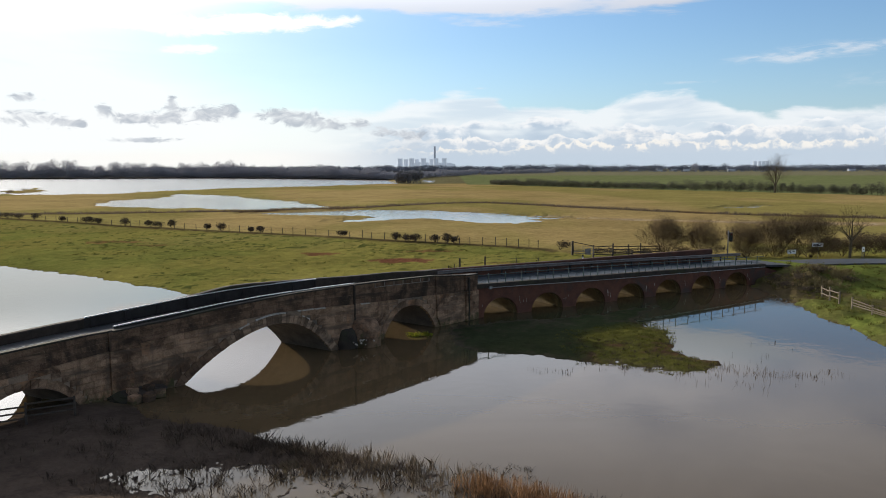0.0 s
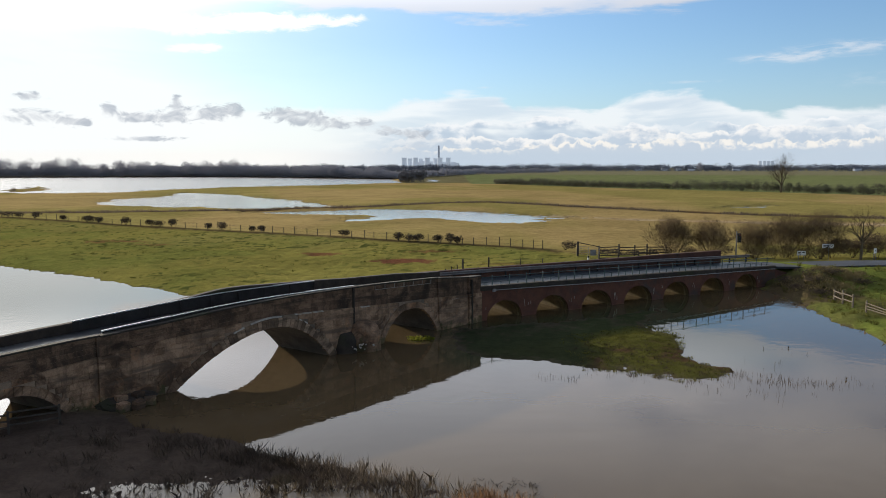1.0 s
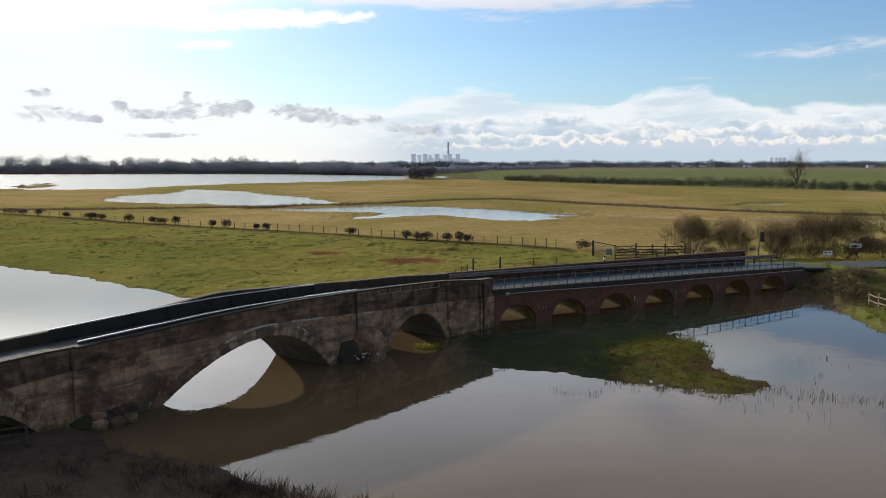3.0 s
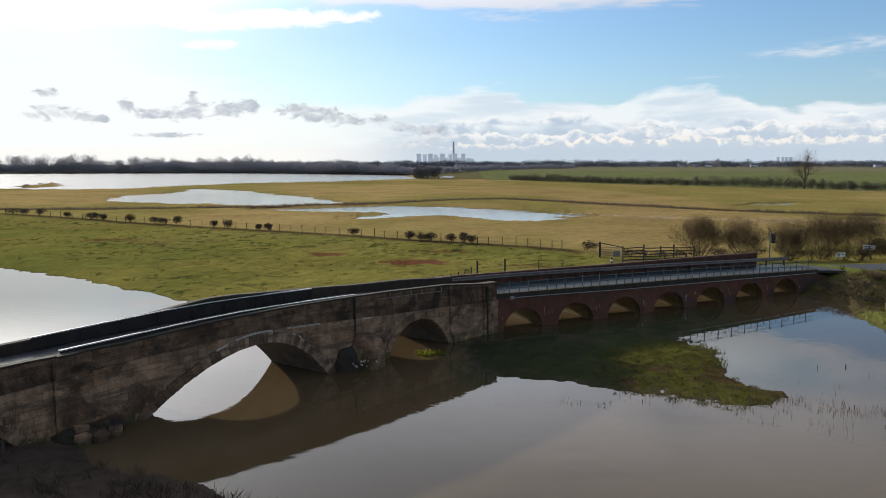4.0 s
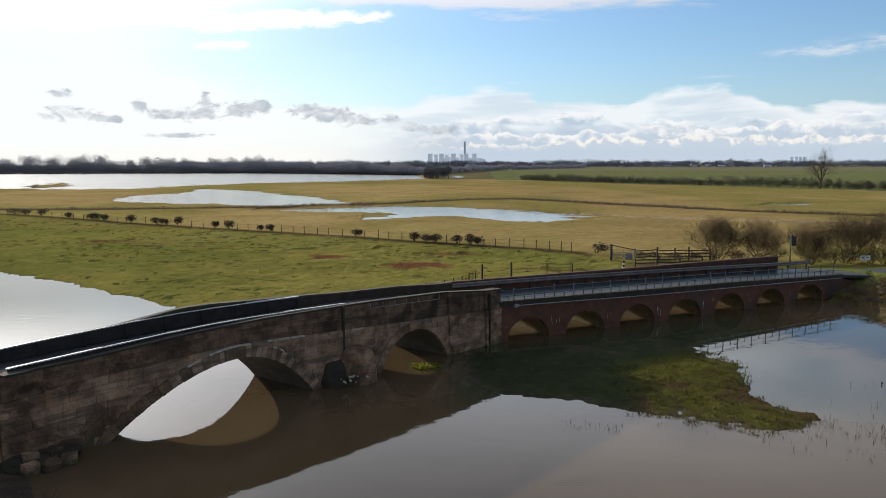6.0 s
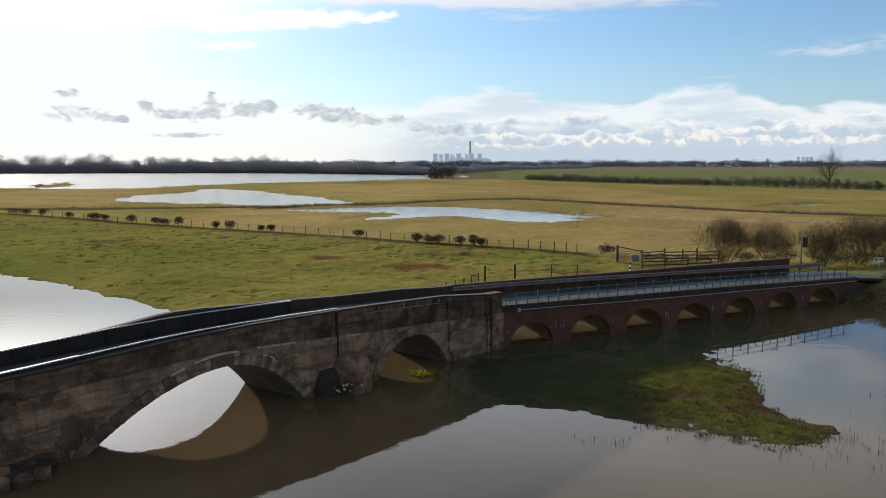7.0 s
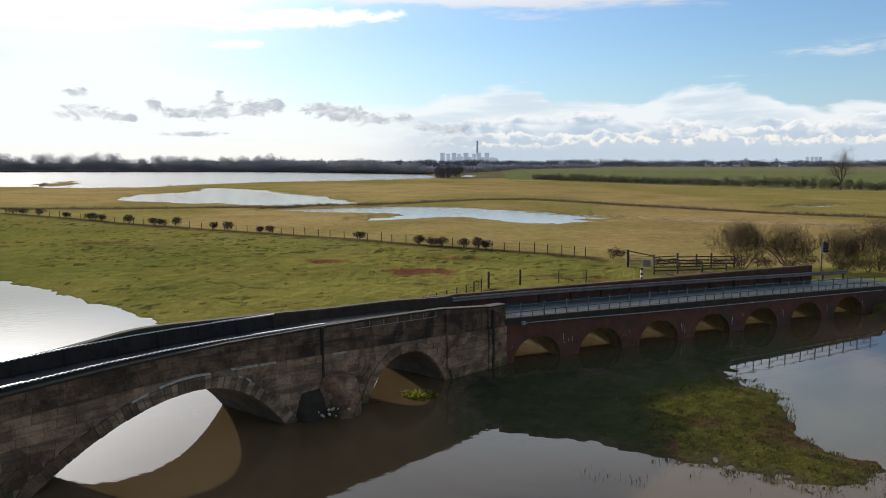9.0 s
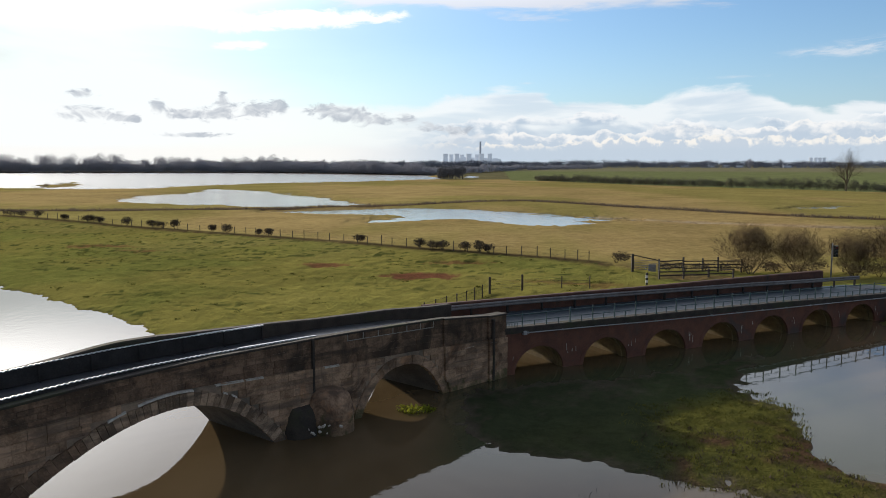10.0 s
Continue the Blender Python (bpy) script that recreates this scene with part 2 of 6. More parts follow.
def ground_material():
    """Grass, stubble, mud: the cover comes with the sheet, the grain from here."""
    mat = bpy.data.materials.new("ground_cover")
    mat.use_nodes = True
    n = Nodes(mat.node_tree)
    at = n.add("ShaderNodeNewGeometry").outputs["Position"]
    cover = n.add("ShaderNodeAttribute")
    cover.attribute_name = "cover"
    big = n.noise(at, 0.05, 5.0, 0.6, 0.5)
    mid = n.noise(at, 0.5, 5.0, 0.65)
    fine = n.noise(at, 5.0, 4.0, 0.7)
    clump = n.noise(at, 1.4, 4.0, 0.7, 0.4)
    tone = n.m("ADD", n.m("MULTIPLY", big, 0.8), n.m("ADD", n.m("MULTIPLY", mid, 0.7), n.m("ADD", n.m("MULTIPLY", fine, 0.5), n.m("MULTIPLY", clump, 0.8))))
    gain = n.m("MAXIMUM", n.m("ADD", -0.51, n.m("MULTIPLY", tone, 1.10)), 0.25)
    colour = n.mix(1.0, cover.outputs["Color"], n.xyz(gain, gain, gain), "MULTIPLY")
    height = n.m("ADD", n.m("MULTIPLY", mid, 1.0), n.m("ADD", n.m("MULTIPLY", fine, 0.4), n.m("MULTIPLY", clump, 0.7)))
    relief = n.add("ShaderNodeBump", Strength=0.9, Distance=0.28, Height=height)
    shader = n.add("ShaderNodeBsdfPrincipled", Base_Color=colour, Roughness=0.9, Normal=relief.outputs[0])
    shader.inputs["Specular IOR Level"].default_value = 0.0
    n.tree.links.new(shader.outputs[0], n.add("ShaderNodeOutputMaterial").inputs["Surface"])
    return mat


def water_material():
    mat = bpy.data.materials.new("flood_water")
    mat.use_nodes = True
    n = Nodes(mat.node_tree)
    at = n.add("ShaderNodeNewGeometry").outputs["Position"]
    px, py, pz = n.split(at)
    ripple = n.noise(n.xyz(n.m("MULTIPLY", px, 0.7), n.m("MULTIPLY", py, 0.7), 0.0), 1.6, 3.0, 0.5)
    swell = n.noise(at, 0.16, 3.0, 0.5)
    silt = n.noise(at, 0.07, 4.0, 0.6, 0.8)
    colour = n.mix(n.step(silt, 0.35, 0.7), (0.090, 0.062, 0.031, 1), (0.114, 0.081, 0.044, 1))
    # drowned grass plus the viaduct's shade, both mixed into the water colour
    weed_shade = n.m("MULTIPLY", n.m("MULTIPLY", n.step(px, -2.6, 0.6), n.step(px, 24.0, 17.0)), n.step(n.m("ADD", py, n.m("MULTIPLY", silt, 3.0)), 44.0, 49.0))
    weed_shade = n.m("MULTIPLY", weed_shade, n.step(n.m("SUBTRACT", n.m("MULTIPLY", n.m("SUBTRACT", py, 57.8), 0.866), n.m("MULTIPLY", n.m("SUBTRACT", px, 1.4), 0.5)), -0.2, -1.6))
    colour = n.mix(n.m("MULTIPLY", weed_shade, 0.85), colour, (0.038, 0.052, 0.027, 1))
    calm = n.step(swell, 0.4, 0.75)
    open_water = n.step(py, 110.0, 200.0)
    windy = n.step(py, 290.0, 400.0)
    chop = n.noise(n.xyz(n.m("MULTIPLY", px, 0.10), n.m("MULTIPLY", py, 0.30), 3.0), 1.0, 4.0, 0.65)
    ripple = n.m("ADD", ripple, n.m("MULTIPLY", n.m("MULTIPLY", chop, open_water), 6.0))
    relief = n.add("ShaderNodeBump", Strength=n.m("ADD", n.m("ADD", 0.012, n.m("MULTIPLY", calm, 0.02)), n.m("ADD", n.m("MULTIPLY", open_water, 0.09), n.m("MULTIPLY", windy, 0.20))), Distance=0.25, Height=ripple)
    shader = n.add("ShaderNodeBsdfPrincipled", Base_Color=colour, Roughness=n.m("ADD", n.m("ADD", 0.030, n.m("MULTIPLY", open_water, 0.06)), n.m("MULTIPLY", windy, 0.14)), IOR=1.333, Normal=relief.outputs[0])
    n.tree.links.new(shader.outputs[0], n.add("ShaderNodeOutputMaterial").inputs["Surface"])
    return mat


STONE = material("weathered_sandstone", (0.158, 0.098, 0.060), (0.400, 0.256, 0.162), 1.6, 0.92, 0.8, stain=(0.080, 0.050, 0.033), stain_scale=0.55, stain_cut=(0.47, 0.64), per_object=0.55, streak=(0.105, 0.078, 0.058), moss=(0.060, 0.062, 0.026), rust=(0.34, 0.175, 0.090))
RINGSTONE = material("ring_sandstone", (0.110, 0.074, 0.049), (0.37, 0.255, 0.170), 2.4, 0.92, 0.8, stain=(0.075, 0.055, 0.040), stain_scale=0.6, stain_cut=(0.52, 0.70), per_object=1.05, streak=(0.085, 0.064, 0.048))
RINGSTONE.node_tree.nodes["Principled BSDF"].inputs["Specular IOR Level"].default_value = 0.1
SOOT = material("soot_dark_sandstone", (0.086, 0.054, 0.036), (0.235, 0.148, 0.095), 1.6, 0.92, 0.8, stain=(0.045, 0.032, 0.023), stain_scale=0.5, stain_cut=(0.46, 0.66), per_object=0.6, streak=(0.050, 0.038, 0.028))
SOOT.node_tree.nodes["Principled BSDF"].inputs["Specular IOR Level"].default_value = 0.1
STONE.node_tree.nodes["Principled BSDF"].inputs["Specular IOR Level"].default_value = 0.1
# black from moss, and from shade that is mixed into the colour
MOSS_SHADE = material("black_moss_shade_stone", (0.017, 0.013, 0.010), (0.050, 0.038, 0.028), 1.5, 0.95, 0.5, stain=(0.03, 0.032, 0.012))
BACKING = material("dark_mortar", (0.150, 0.105, 0.072), (0.30, 0.21, 0.14), 2.0, 0.95, 0.4, stain=(0.09, 0.075, 0.055))
# soffit stone, darker throughout than the wall stone
SOFFIT = material("dark_soffit_stone", (0.06, 0.05, 0.04), (0.14, 0.115, 0.09), 1.5, 0.9, 0.4)
COPING = material("pale_coping", (0.68, 0.67, 0.65), (0.82, 0.81, 0.79), 2.0, 0.38, 0.1, spec=0.8)
BOARD = material("dark_green_board", (0.024, 0.022, 0.021), (0.044, 0.041, 0.039), 1.5, 0.8, 0.1)
BOARD.node_tree.nodes["Principled BSDF"].inputs["Specular IOR Level"].default_value = 0.1
BRICK = material("red_brick", (0.066, 0.026, 0.016), (0.135, 0.052, 0.029), 1.2, 0.9, 0.4, stain=(0.06, 0.04, 0.032), stain_scale=0.5, fine=14.0)
# ochre of sunlight bounced off brown water, put into the vault brick colour
VAULT = material("bounce_tinted_vault_brick", (0.085, 0.060, 0.024), (0.185, 0.130, 0.050), 2.2, 0.9, 0.3)
BEAM = material("weathered_beam", (0.10, 0.088, 0.083), (0.19, 0.17, 0.16), 2.0, 0.7, 0.1)
# darker copy of the red brick, with the parapet's shade in its colour
SHADE_BRICK = material("shade_dark_brick", (0.045, 0.020, 0.014), (0.105, 0.041, 0.025), 1.2, 0.95, 0.4, stain=(0.03, 0.022, 0.016), stain_scale=0.6, fine=14.0)
LANE = material("damp_asphalt", (0.028, 0.031, 0.036), (0.050, 0.054, 0.060), 0.8, 0.55, 0.05, fine=30.0, spec=0.25)
# wet road: the blue sky mirrored in it is painted into the base colour
ROAD = material("sky_tinted_wet_asphalt", (0.022, 0.034, 0.042), (0.042, 0.060, 0.072), 0.8, 0.42, 0.03, spec=0.05, fine=30.0)
ROAD.node_tree.nodes["Principled BSDF"].inputs["Specular IOR Level"].default_value = 0.14
WET_LANE = material("rain_wet_lane", (0.045, 0.048, 0.052), (0.085, 0.088, 0.092), 0.8, 0.30, 0.03, fine=30.0, spec=0.5)
RAIL = material("green_painted_steel", (0.018, 0.042, 0.042), (0.034, 0.072, 0.072), 3.0, 0.45, 0.1)
GALV = material("galvanised_steel", (0.12, 0.12, 0.125), (0.22, 0.22, 0.225), 3.0, 0.55, 0.1)
PIPE = material("grey_pipe", (0.20, 0.20, 0.20), (0.36, 0.35, 0.34), 3.0, 0.5, 0.1)
TIMBER = material("weathered_timber", (0.030, 0.024, 0.019), (0.070, 0.055, 0.042), 4.0, 0.9, 0.4)
STRAW = material("yellow_straw", (0.150, 0.110, 0.040), (0.300, 0.225, 0.090), 1.5, 0.9, 0.0)
PALE_TIMBER = material("bleached_timber", (0.100, 0.078, 0.052), (0.195, 0.155, 0.105), 4.0, 0.85, 0.3)
BARK = material("winter_bark", (0.070, 0.054, 0.034), (0.160, 0.125, 0.075), 3.0, 0.9, 0.3)
TWIG = material("winter_twigs", (0.074, 0.051, 0.032), (0.165, 0.120, 0.070), 0.6, 0.9, 0.0)
THORN = material("dark_thorn", (0.030, 0.024, 0.018), (0.070, 0.055, 0.038), 0.6, 0.9, 0.0)
HEDGE = material("hedge_twigs", (0.075, 0.075, 0.052), (0.165, 0.155, 0.105), 0.25, 0.9, 0.0)
# winter wood paled to blue-grey: the distance haze is in its base colour
WOOD = material("haze_pale_winter_wood", (0.270, 0.270, 0.300), (0.340, 0.330, 0.350), 0.05, 0.95, 0.0)
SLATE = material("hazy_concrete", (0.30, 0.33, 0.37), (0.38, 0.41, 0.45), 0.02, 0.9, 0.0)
STACK = material("hazy_stack_concrete", (0.13, 0.14, 0.16), (0.18, 0.19, 0.21), 0.02, 0.9, 0.0)
GROVE = material("dark_grove", (0.080, 0.078, 0.082), (0.150, 0.140, 0.142), 0.1, 0.95, 0.0)
# bluish cast of haze over the far treeline, put into its base colour
HORIZON = material("haze_blue_horizon_trees", (0.085, 0.097, 0.122), (0.140, 0.152, 0.182), 0.02, 0.95, 0.0)
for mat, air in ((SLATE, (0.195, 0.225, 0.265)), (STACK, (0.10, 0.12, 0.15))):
    # backdrop miles away: haze added as a faint glow, pale as the sky behind it
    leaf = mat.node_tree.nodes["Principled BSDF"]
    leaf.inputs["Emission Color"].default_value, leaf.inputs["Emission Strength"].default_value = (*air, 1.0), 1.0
MORTAR = material("pale_lime_mortar", (0.22, 0.20, 0.17), (0.32, 0.29, 0.25), 4.0, 0.9, 0.2)
LIME = material("white_lime_stain", (0.24, 0.205, 0.17), (0.50, 0.455, 0.39), 5.0, 0.9, 0.2)
BLACK = material("black_paint", (0.012, 0.012, 0.013), (0.025, 0.025, 0.026), 3.0, 0.5, 0.1)
WHITE = material("white_sign_paint", (0.66, 0.66, 0.66), (0.78, 0.78, 0.78), 3.0, 0.5, 0.05)
REED = material("dead_reed", (0.105, 0.082, 0.060), (0.21, 0.165, 0.120), 1.5, 0.9, 0.0)
RUSSET = material("russet_sedge", (0.150, 0.084, 0.044), (0.290, 0.165, 0.085), 1.5, 0.9, 0.0)
STALK = material("dark_dead_stalk", (0.040, 0.030, 0.024), (0.110, 0.085, 0.062), 1.2, 0.9, 0.0)
BLADE = material("wet_grass_blade", (0.078, 0.082, 0.018), (0.150, 0.142, 0.038), 0.8, 0.85, 0.0)
WEED = material("bright_water_weed", (0.12, 0.14, 0.012), (0.26, 0.27, 0.03), 2.0, 0.8, 0.0)
LAMP_RED = material("red_signal_lens", (0.10, 0.010, 0.008), (0.14, 0.015, 0.010), 3.0, 0.3, 0.0)
for mat, through_light in ((BLADE, 0.5), (REED, 0.4), (RUSSET, 0.5), (WEED, 0.5), (STALK, 0.3), (TWIG, 0.25), (HEDGE, 0.25), (THORN, 0.15), (WOOD, 0.12)):
    tree = mat.node_tree
    leaf, end = tree.nodes["Principled BSDF"], tree.nodes["Material Output"]
    leaf.inputs["Specular IOR Level"].default_value = 0.1
    passing, blend = tree.nodes.new("ShaderNodeBsdfTranslucent"), tree.nodes.new("ShaderNodeMixShader")
    blend.inputs[0].default_value = through_light
    tree.links.new(leaf.inputs["Base Color"].links[0].from_socket, passing.inputs["Color"])
    tree.links.new(leaf.outputs[0], blend.inputs[1])
    tree.links.new(passing.outputs[0], blend.inputs[2])
    tree.links.new(blend.outputs[0], end.inputs["Surface"])
GROUND = ground_material()
WATER = water_material()


# ---- geometry helpers ----
class Geo:
    """Gathers vertices and faces for one mesh."""

    def __init__(self):
        self.v, self.f = [], []

    def quad(self, *pts):
        k = len(self.v)
        self.v += [tuple(p) for p in pts]
        self.f.append(tuple(range(k, k + len(pts))))

    def prism(self, bottom, top):
        """A closed solid between two rings of equal length."""
        k, c = len(self.v), len(bottom)
        self.v += [tuple(p) for p in bottom] + [tuple(p) for p in top]
        self.f += [tuple(range(k + c - 1, k - 1, -1)), tuple(range(k + c, k + 2 * c))]
        self.f += [(k + i, k + (i + 1) % c, k + c + (i + 1) % c, k + c + i) for i in range(c)]

    def box(self, lo, hi, m=None):
        (x0, y0, z0), (x1, y1, z1) = lo, hi
        b = [Vector(p) for p in ((x0, y0, z0), (x1, y0, z0), (x1, y1, z0), (x0, y1, z0))]
        t = [Vector(p) for p in ((x0, y0, z1), (x1, y0, z1), (x1, y1, z1), (x0, y1, z1))]
        if m:
            b, t = [m @ p for p in b], [m @ p for p in t]
        self.prism(b, t)

    def tube(self, p, q, r, r2=None, sides=6):
        p, q = Vector(p), Vector(q)
        axis = (q - p).normalized()
        side = axis.orthogonal().normalized()
        up = axis.cross(side)
        r2 = r if r2 is None else r2
        ring = [(math.cos(2 * math.pi * i / sides), math.sin(2 * math.pi * i / sides)) for i in range(sides)]
        self.prism([p + (side * a + up * b) * r for a, b in ring], [q + (side * a + up * b) * r2 for a, b in ring])

    def sweep(self, rings, closed=True):
        """Skin through rings of equal length, with end caps."""
        k, c = len(self.v), len(rings[0])
        for ring in rings:
            self.v += [tuple(p) for p in ring]
        for i in range(len(rings) - 1):
            for j in range(c if closed else c - 1):
                a, b = k + i * c + j, k + i * c + (j + 1) % c
                self.f.append((a, b, b + c, a + c))
        if closed:
            self.f += [tuple(range(k + c - 1, k - 1, -1)), tuple(range(k + (len(rings) - 1) * c, k + len(rings) * c))]

    def mesh(self, name, mat, smooth=False):
        me = bpy.data.meshes.new(name)
        me.from_pydata(self.v, [], self.f)
        me.materials.append(mat)
        if smooth:
            me.shade_smooth()
        me.update()
        return me


def recalc(me):
    bm = bmesh.new()
    bm.from_mesh(me)
    bmesh.ops.recalc_face_normals(bm, faces=bm.faces)
    bm.to_mesh(me)
    bm.free()


def part(name, geo, mat, parent, label="", smooth=False):
    me = geo.mesh(name, mat, smooth) if isinstance(geo, Geo) else geo
    ob = new(name, me)
    ob.parent = parent
    return tagged(ob, label)


def thing(name, at, label, category, group="", kind=""):
    ob = new(name)
    ob.empty_display_size = 0.3
    ob.matrix_world = at if isinstance(at, Matrix) else Matrix.Translation(at)
    return tagged(ob, label, category, group, kind)


def lattice(seed):
    return np.random.RandomState(seed).rand(256, 256)


def value_noise(x, y, seed):
    """Smooth noise 0..1 over the plane."""
    tab = lattice(seed)
    xi, yi = np.floor(x).astype(int), np.floor(y).astype(int)
    u, v = x - xi, y - yi
    u, v = u * u * (3 - 2 * u), v * v * (3 - 2 * v)
    g = lambda i, j: tab[(xi + i) & 255, (yi + j) & 255]
    return (g(0, 0) * (1 - u) + g(1, 0) * u) * (1 - v) + (g(0, 1) * (1 - u) + g(1, 1) * u) * v


def fbm(x, y, seed, octaves=4):
    out, amp, norm = 0, 1.0, 0
    for k in range(octaves):
        out = out + amp * value_noise(x * 2 ** k + 17 * k, y * 2 ** k + 31 * k, seed + k)
        norm += amp
        amp *= 0.5
    return out / norm


def outside(poly, x, y):
    """Signed distance to an outline: positive outside."""
    d = np.full(np.shape(x), 1e9)
    inside = np.zeros(np.shape(x), bool)
    for (ax, ay), (bx, by) in zip(poly, poly[1:] + poly[:1]):
        ex, ey = bx - ax, by - ay
        t = np.clip(((x - ax) * ex + (y - ay) * ey) / (ex * ex + ey * ey), 0, 1)
        d = np.minimum(d, np.hypot(x - ax - t * ex, y - ay - t * ey))
        cross = ((ay > y) != (by > y)) & (x < (bx - ax) * (y - ay) / (by - ay if by != ay else 1e-9) + ax)
        inside ^= cross
    return np.where(inside, -d, d)


def along(line, x, y):
    """Distance to a polyline."""
    d = np.full(np.shape(x), 1e9)
    for (ax, ay), (bx, by) in zip(line, line[1:]):
        ex, ey = bx - ax, by - ay
        t = np.clip(((x - ax) * ex + (y - ay) * ey) / (ex * ex + ey * ey), 0, 1)
        d = np.minimum(d, np.hypot(x - ax - t * ex, y - ay - t * ey))
    return d


# ---- the plan ----
P0 = Vector((1.4, 57.8))
STONE_TURN, BRICK_TURN = 48.5, 31.3


def frame_of(turn):
    a = radians(turn)
    return Vector((math.cos(a), math.sin(a))), Vector((-math.sin(a), math.cos(a)))


SD, SN = frame_of(STONE_TURN)
BD, BN = frame_of(BRICK_TURN)


def SP(s, off, z):
    """Along the stone bridge, s metres from its brick end, off metres in from the near face."""
    p = P0 - SD * s + SN * off
    return Vector((p.x, p.y, z))


def BP(s, off, z):
    """Along the brick viaduct, s metres from the stone bridge."""
    p = P0 + BD * s + BN * off
    return Vector((p.x, p.y, z))


RIVER = [(29.5, 74.5), (24.6, 81.0), (-0.9, 64.6), (-6.6, 59.2), (-9.9, 56.2), (-12.4, 56.2), (-17, 61), (-26, 71), (-28, 73), (-35, 77), (-44, 84), (-56, 93), (-75, 103), (-110, 122), (-200, 160), (-330, 60), (-60, -12), (-33, 20.5),
         (-24.0, 30.2), (-21.6, 32.6), (-20.8, 34.0), (-20.7, 36.2), (-21.2, 38.8), (-18.6, 39.6), (-16.5, 36.5), (-14.6, 34.2), (-9.6, 32.6), (-8.3, 31.2), (-4.9, 29.9), (0.5, 27), (2.9, 25.6), (6, 24), (13, 20), (32, 8), (90, -30), (120, 20), (50, 40),
         (29.5, 45), (27.6, 47.7), (28.5, 52.4), (28.8, 59.7), (29.2, 66)]
ISLAND = [(14.2, 54.8), (15.2, 53.4), (14.6, 50.7), (13.4, 47.5), (13.9, 45.5), (15.2, 44.0), (14.0, 42.5), (12.0, 42.0), (10.7, 42.7), (8.4, 44.0), (6.6, 44.9), (4.8, 45.8), (3.0, 46.5), (0.9, 47.2), (-0.8, 50.0), (-0.4, 55.0), (2.5, 57.0), (12.0, 61.5), (17, 63)]
POND_A = [(-128, 276), (-107.8, 238), (-82.9, 223.4), (-50.6, 212.8), (-35, 224.1), (-48.9, 253.7), (-81.1, 304.4), (-102.9, 331.3), (-123.2, 347.2), (-118.3, 295.8)]
POND_B = [(-52.1, 194.5), (-41.4, 198.9), (-32.2, 206.4), (-22.1, 211.4), (-6.3, 207.9), (8.5, 196.8), (25.5, 174.1), (19.3, 165), (11.5, 158.6), (3.4, 163.8), (-5.4, 175.2), (-14, 169.8), (-25.4, 161.4), (-20.8, 173.8), (-16.2, 179.7), (-22.3, 186.3), (-36.6, 189.2)]
LAKE = [(-205.5, 346.5), (-174.7, 336.9), (-152.6, 349.6), (-144.5, 391), (-124, 442.2), (-84.3, 476.9), (-40.7, 553.7), (-59.3, 725), (-150, 812), (-264, 902), (-476, 900), (-620, 866), (-900, 830), (-900, 600), (-420, 380)]
SPIT = [(-214.9, 362.6), (-239.5, 420.2), (-245.9, 455.4), (-223.6, 418.6), (-196.3, 353.2)]
PUDDLE = [(72.5, 212.7), (85.5, 224.4), (93.6, 227.2), (83.6, 215.1)]
SLIVER = [(-24.4, 696.4), (-14.6, 665.5), (-13.9, 590.9), (-21.6, 615)]
DITCH = [(-240, 205), (-113.1, 189.7), (-86.3, 193.3), (-52.5, 202), (-23, 220.9), (-3.7, 240.7), (10.8, 247.7), (26.7, 228.2), (45.2, 205.5), (66.8, 182.2), (94, 166.9), (180, 120)]
WASH = [(20, 182), (31, 169.5), (40.3, 163.6), (49.1, 159), (58, 156.3), (70, 153.5), (90, 149)]
BANK_LINE = [(-260, 262), (-99.7, 167), (-51.1, 136.8), (-17.9, 118.7), (7.5, 104.8), (15.2, 97)]
FENCE_X = [-101, -82.5, -65.7, -52.1, -39.4, -28.3, -18.2, -8.7, -0.25, 7.5, 12.4]
FENCE_Y = [169.3, 158, 146.7, 139.4, 131.7, 125.8, 120.5, 113.8, 108.6, 104.6, 101.6]
FENCE_LINE = list(zip(FENCE_X, FENCE_Y))
HEDGE_LINE = [(25.5, 495), (75, 409.5), (127, 347.4), (164.3, 296), (260, 180)]
ROAD_LINE = [tuple(BP(30.5, 2.2, 0))[:2], tuple(BP(35.2, 2.4, 0))[:2], (37.5, 80.2), (43, 81.2), (50, 80.8), (70, 77), (120, 60)]


def mixc(a, b, t):
    return a + (np.array(b) - a) * np.clip(t, 0, 1)[..., None]


def smooth(v, lo, hi):
    t = np.clip((v - lo) / (hi - lo), 0, 1)
    return t * t * (3 - 2 * t)


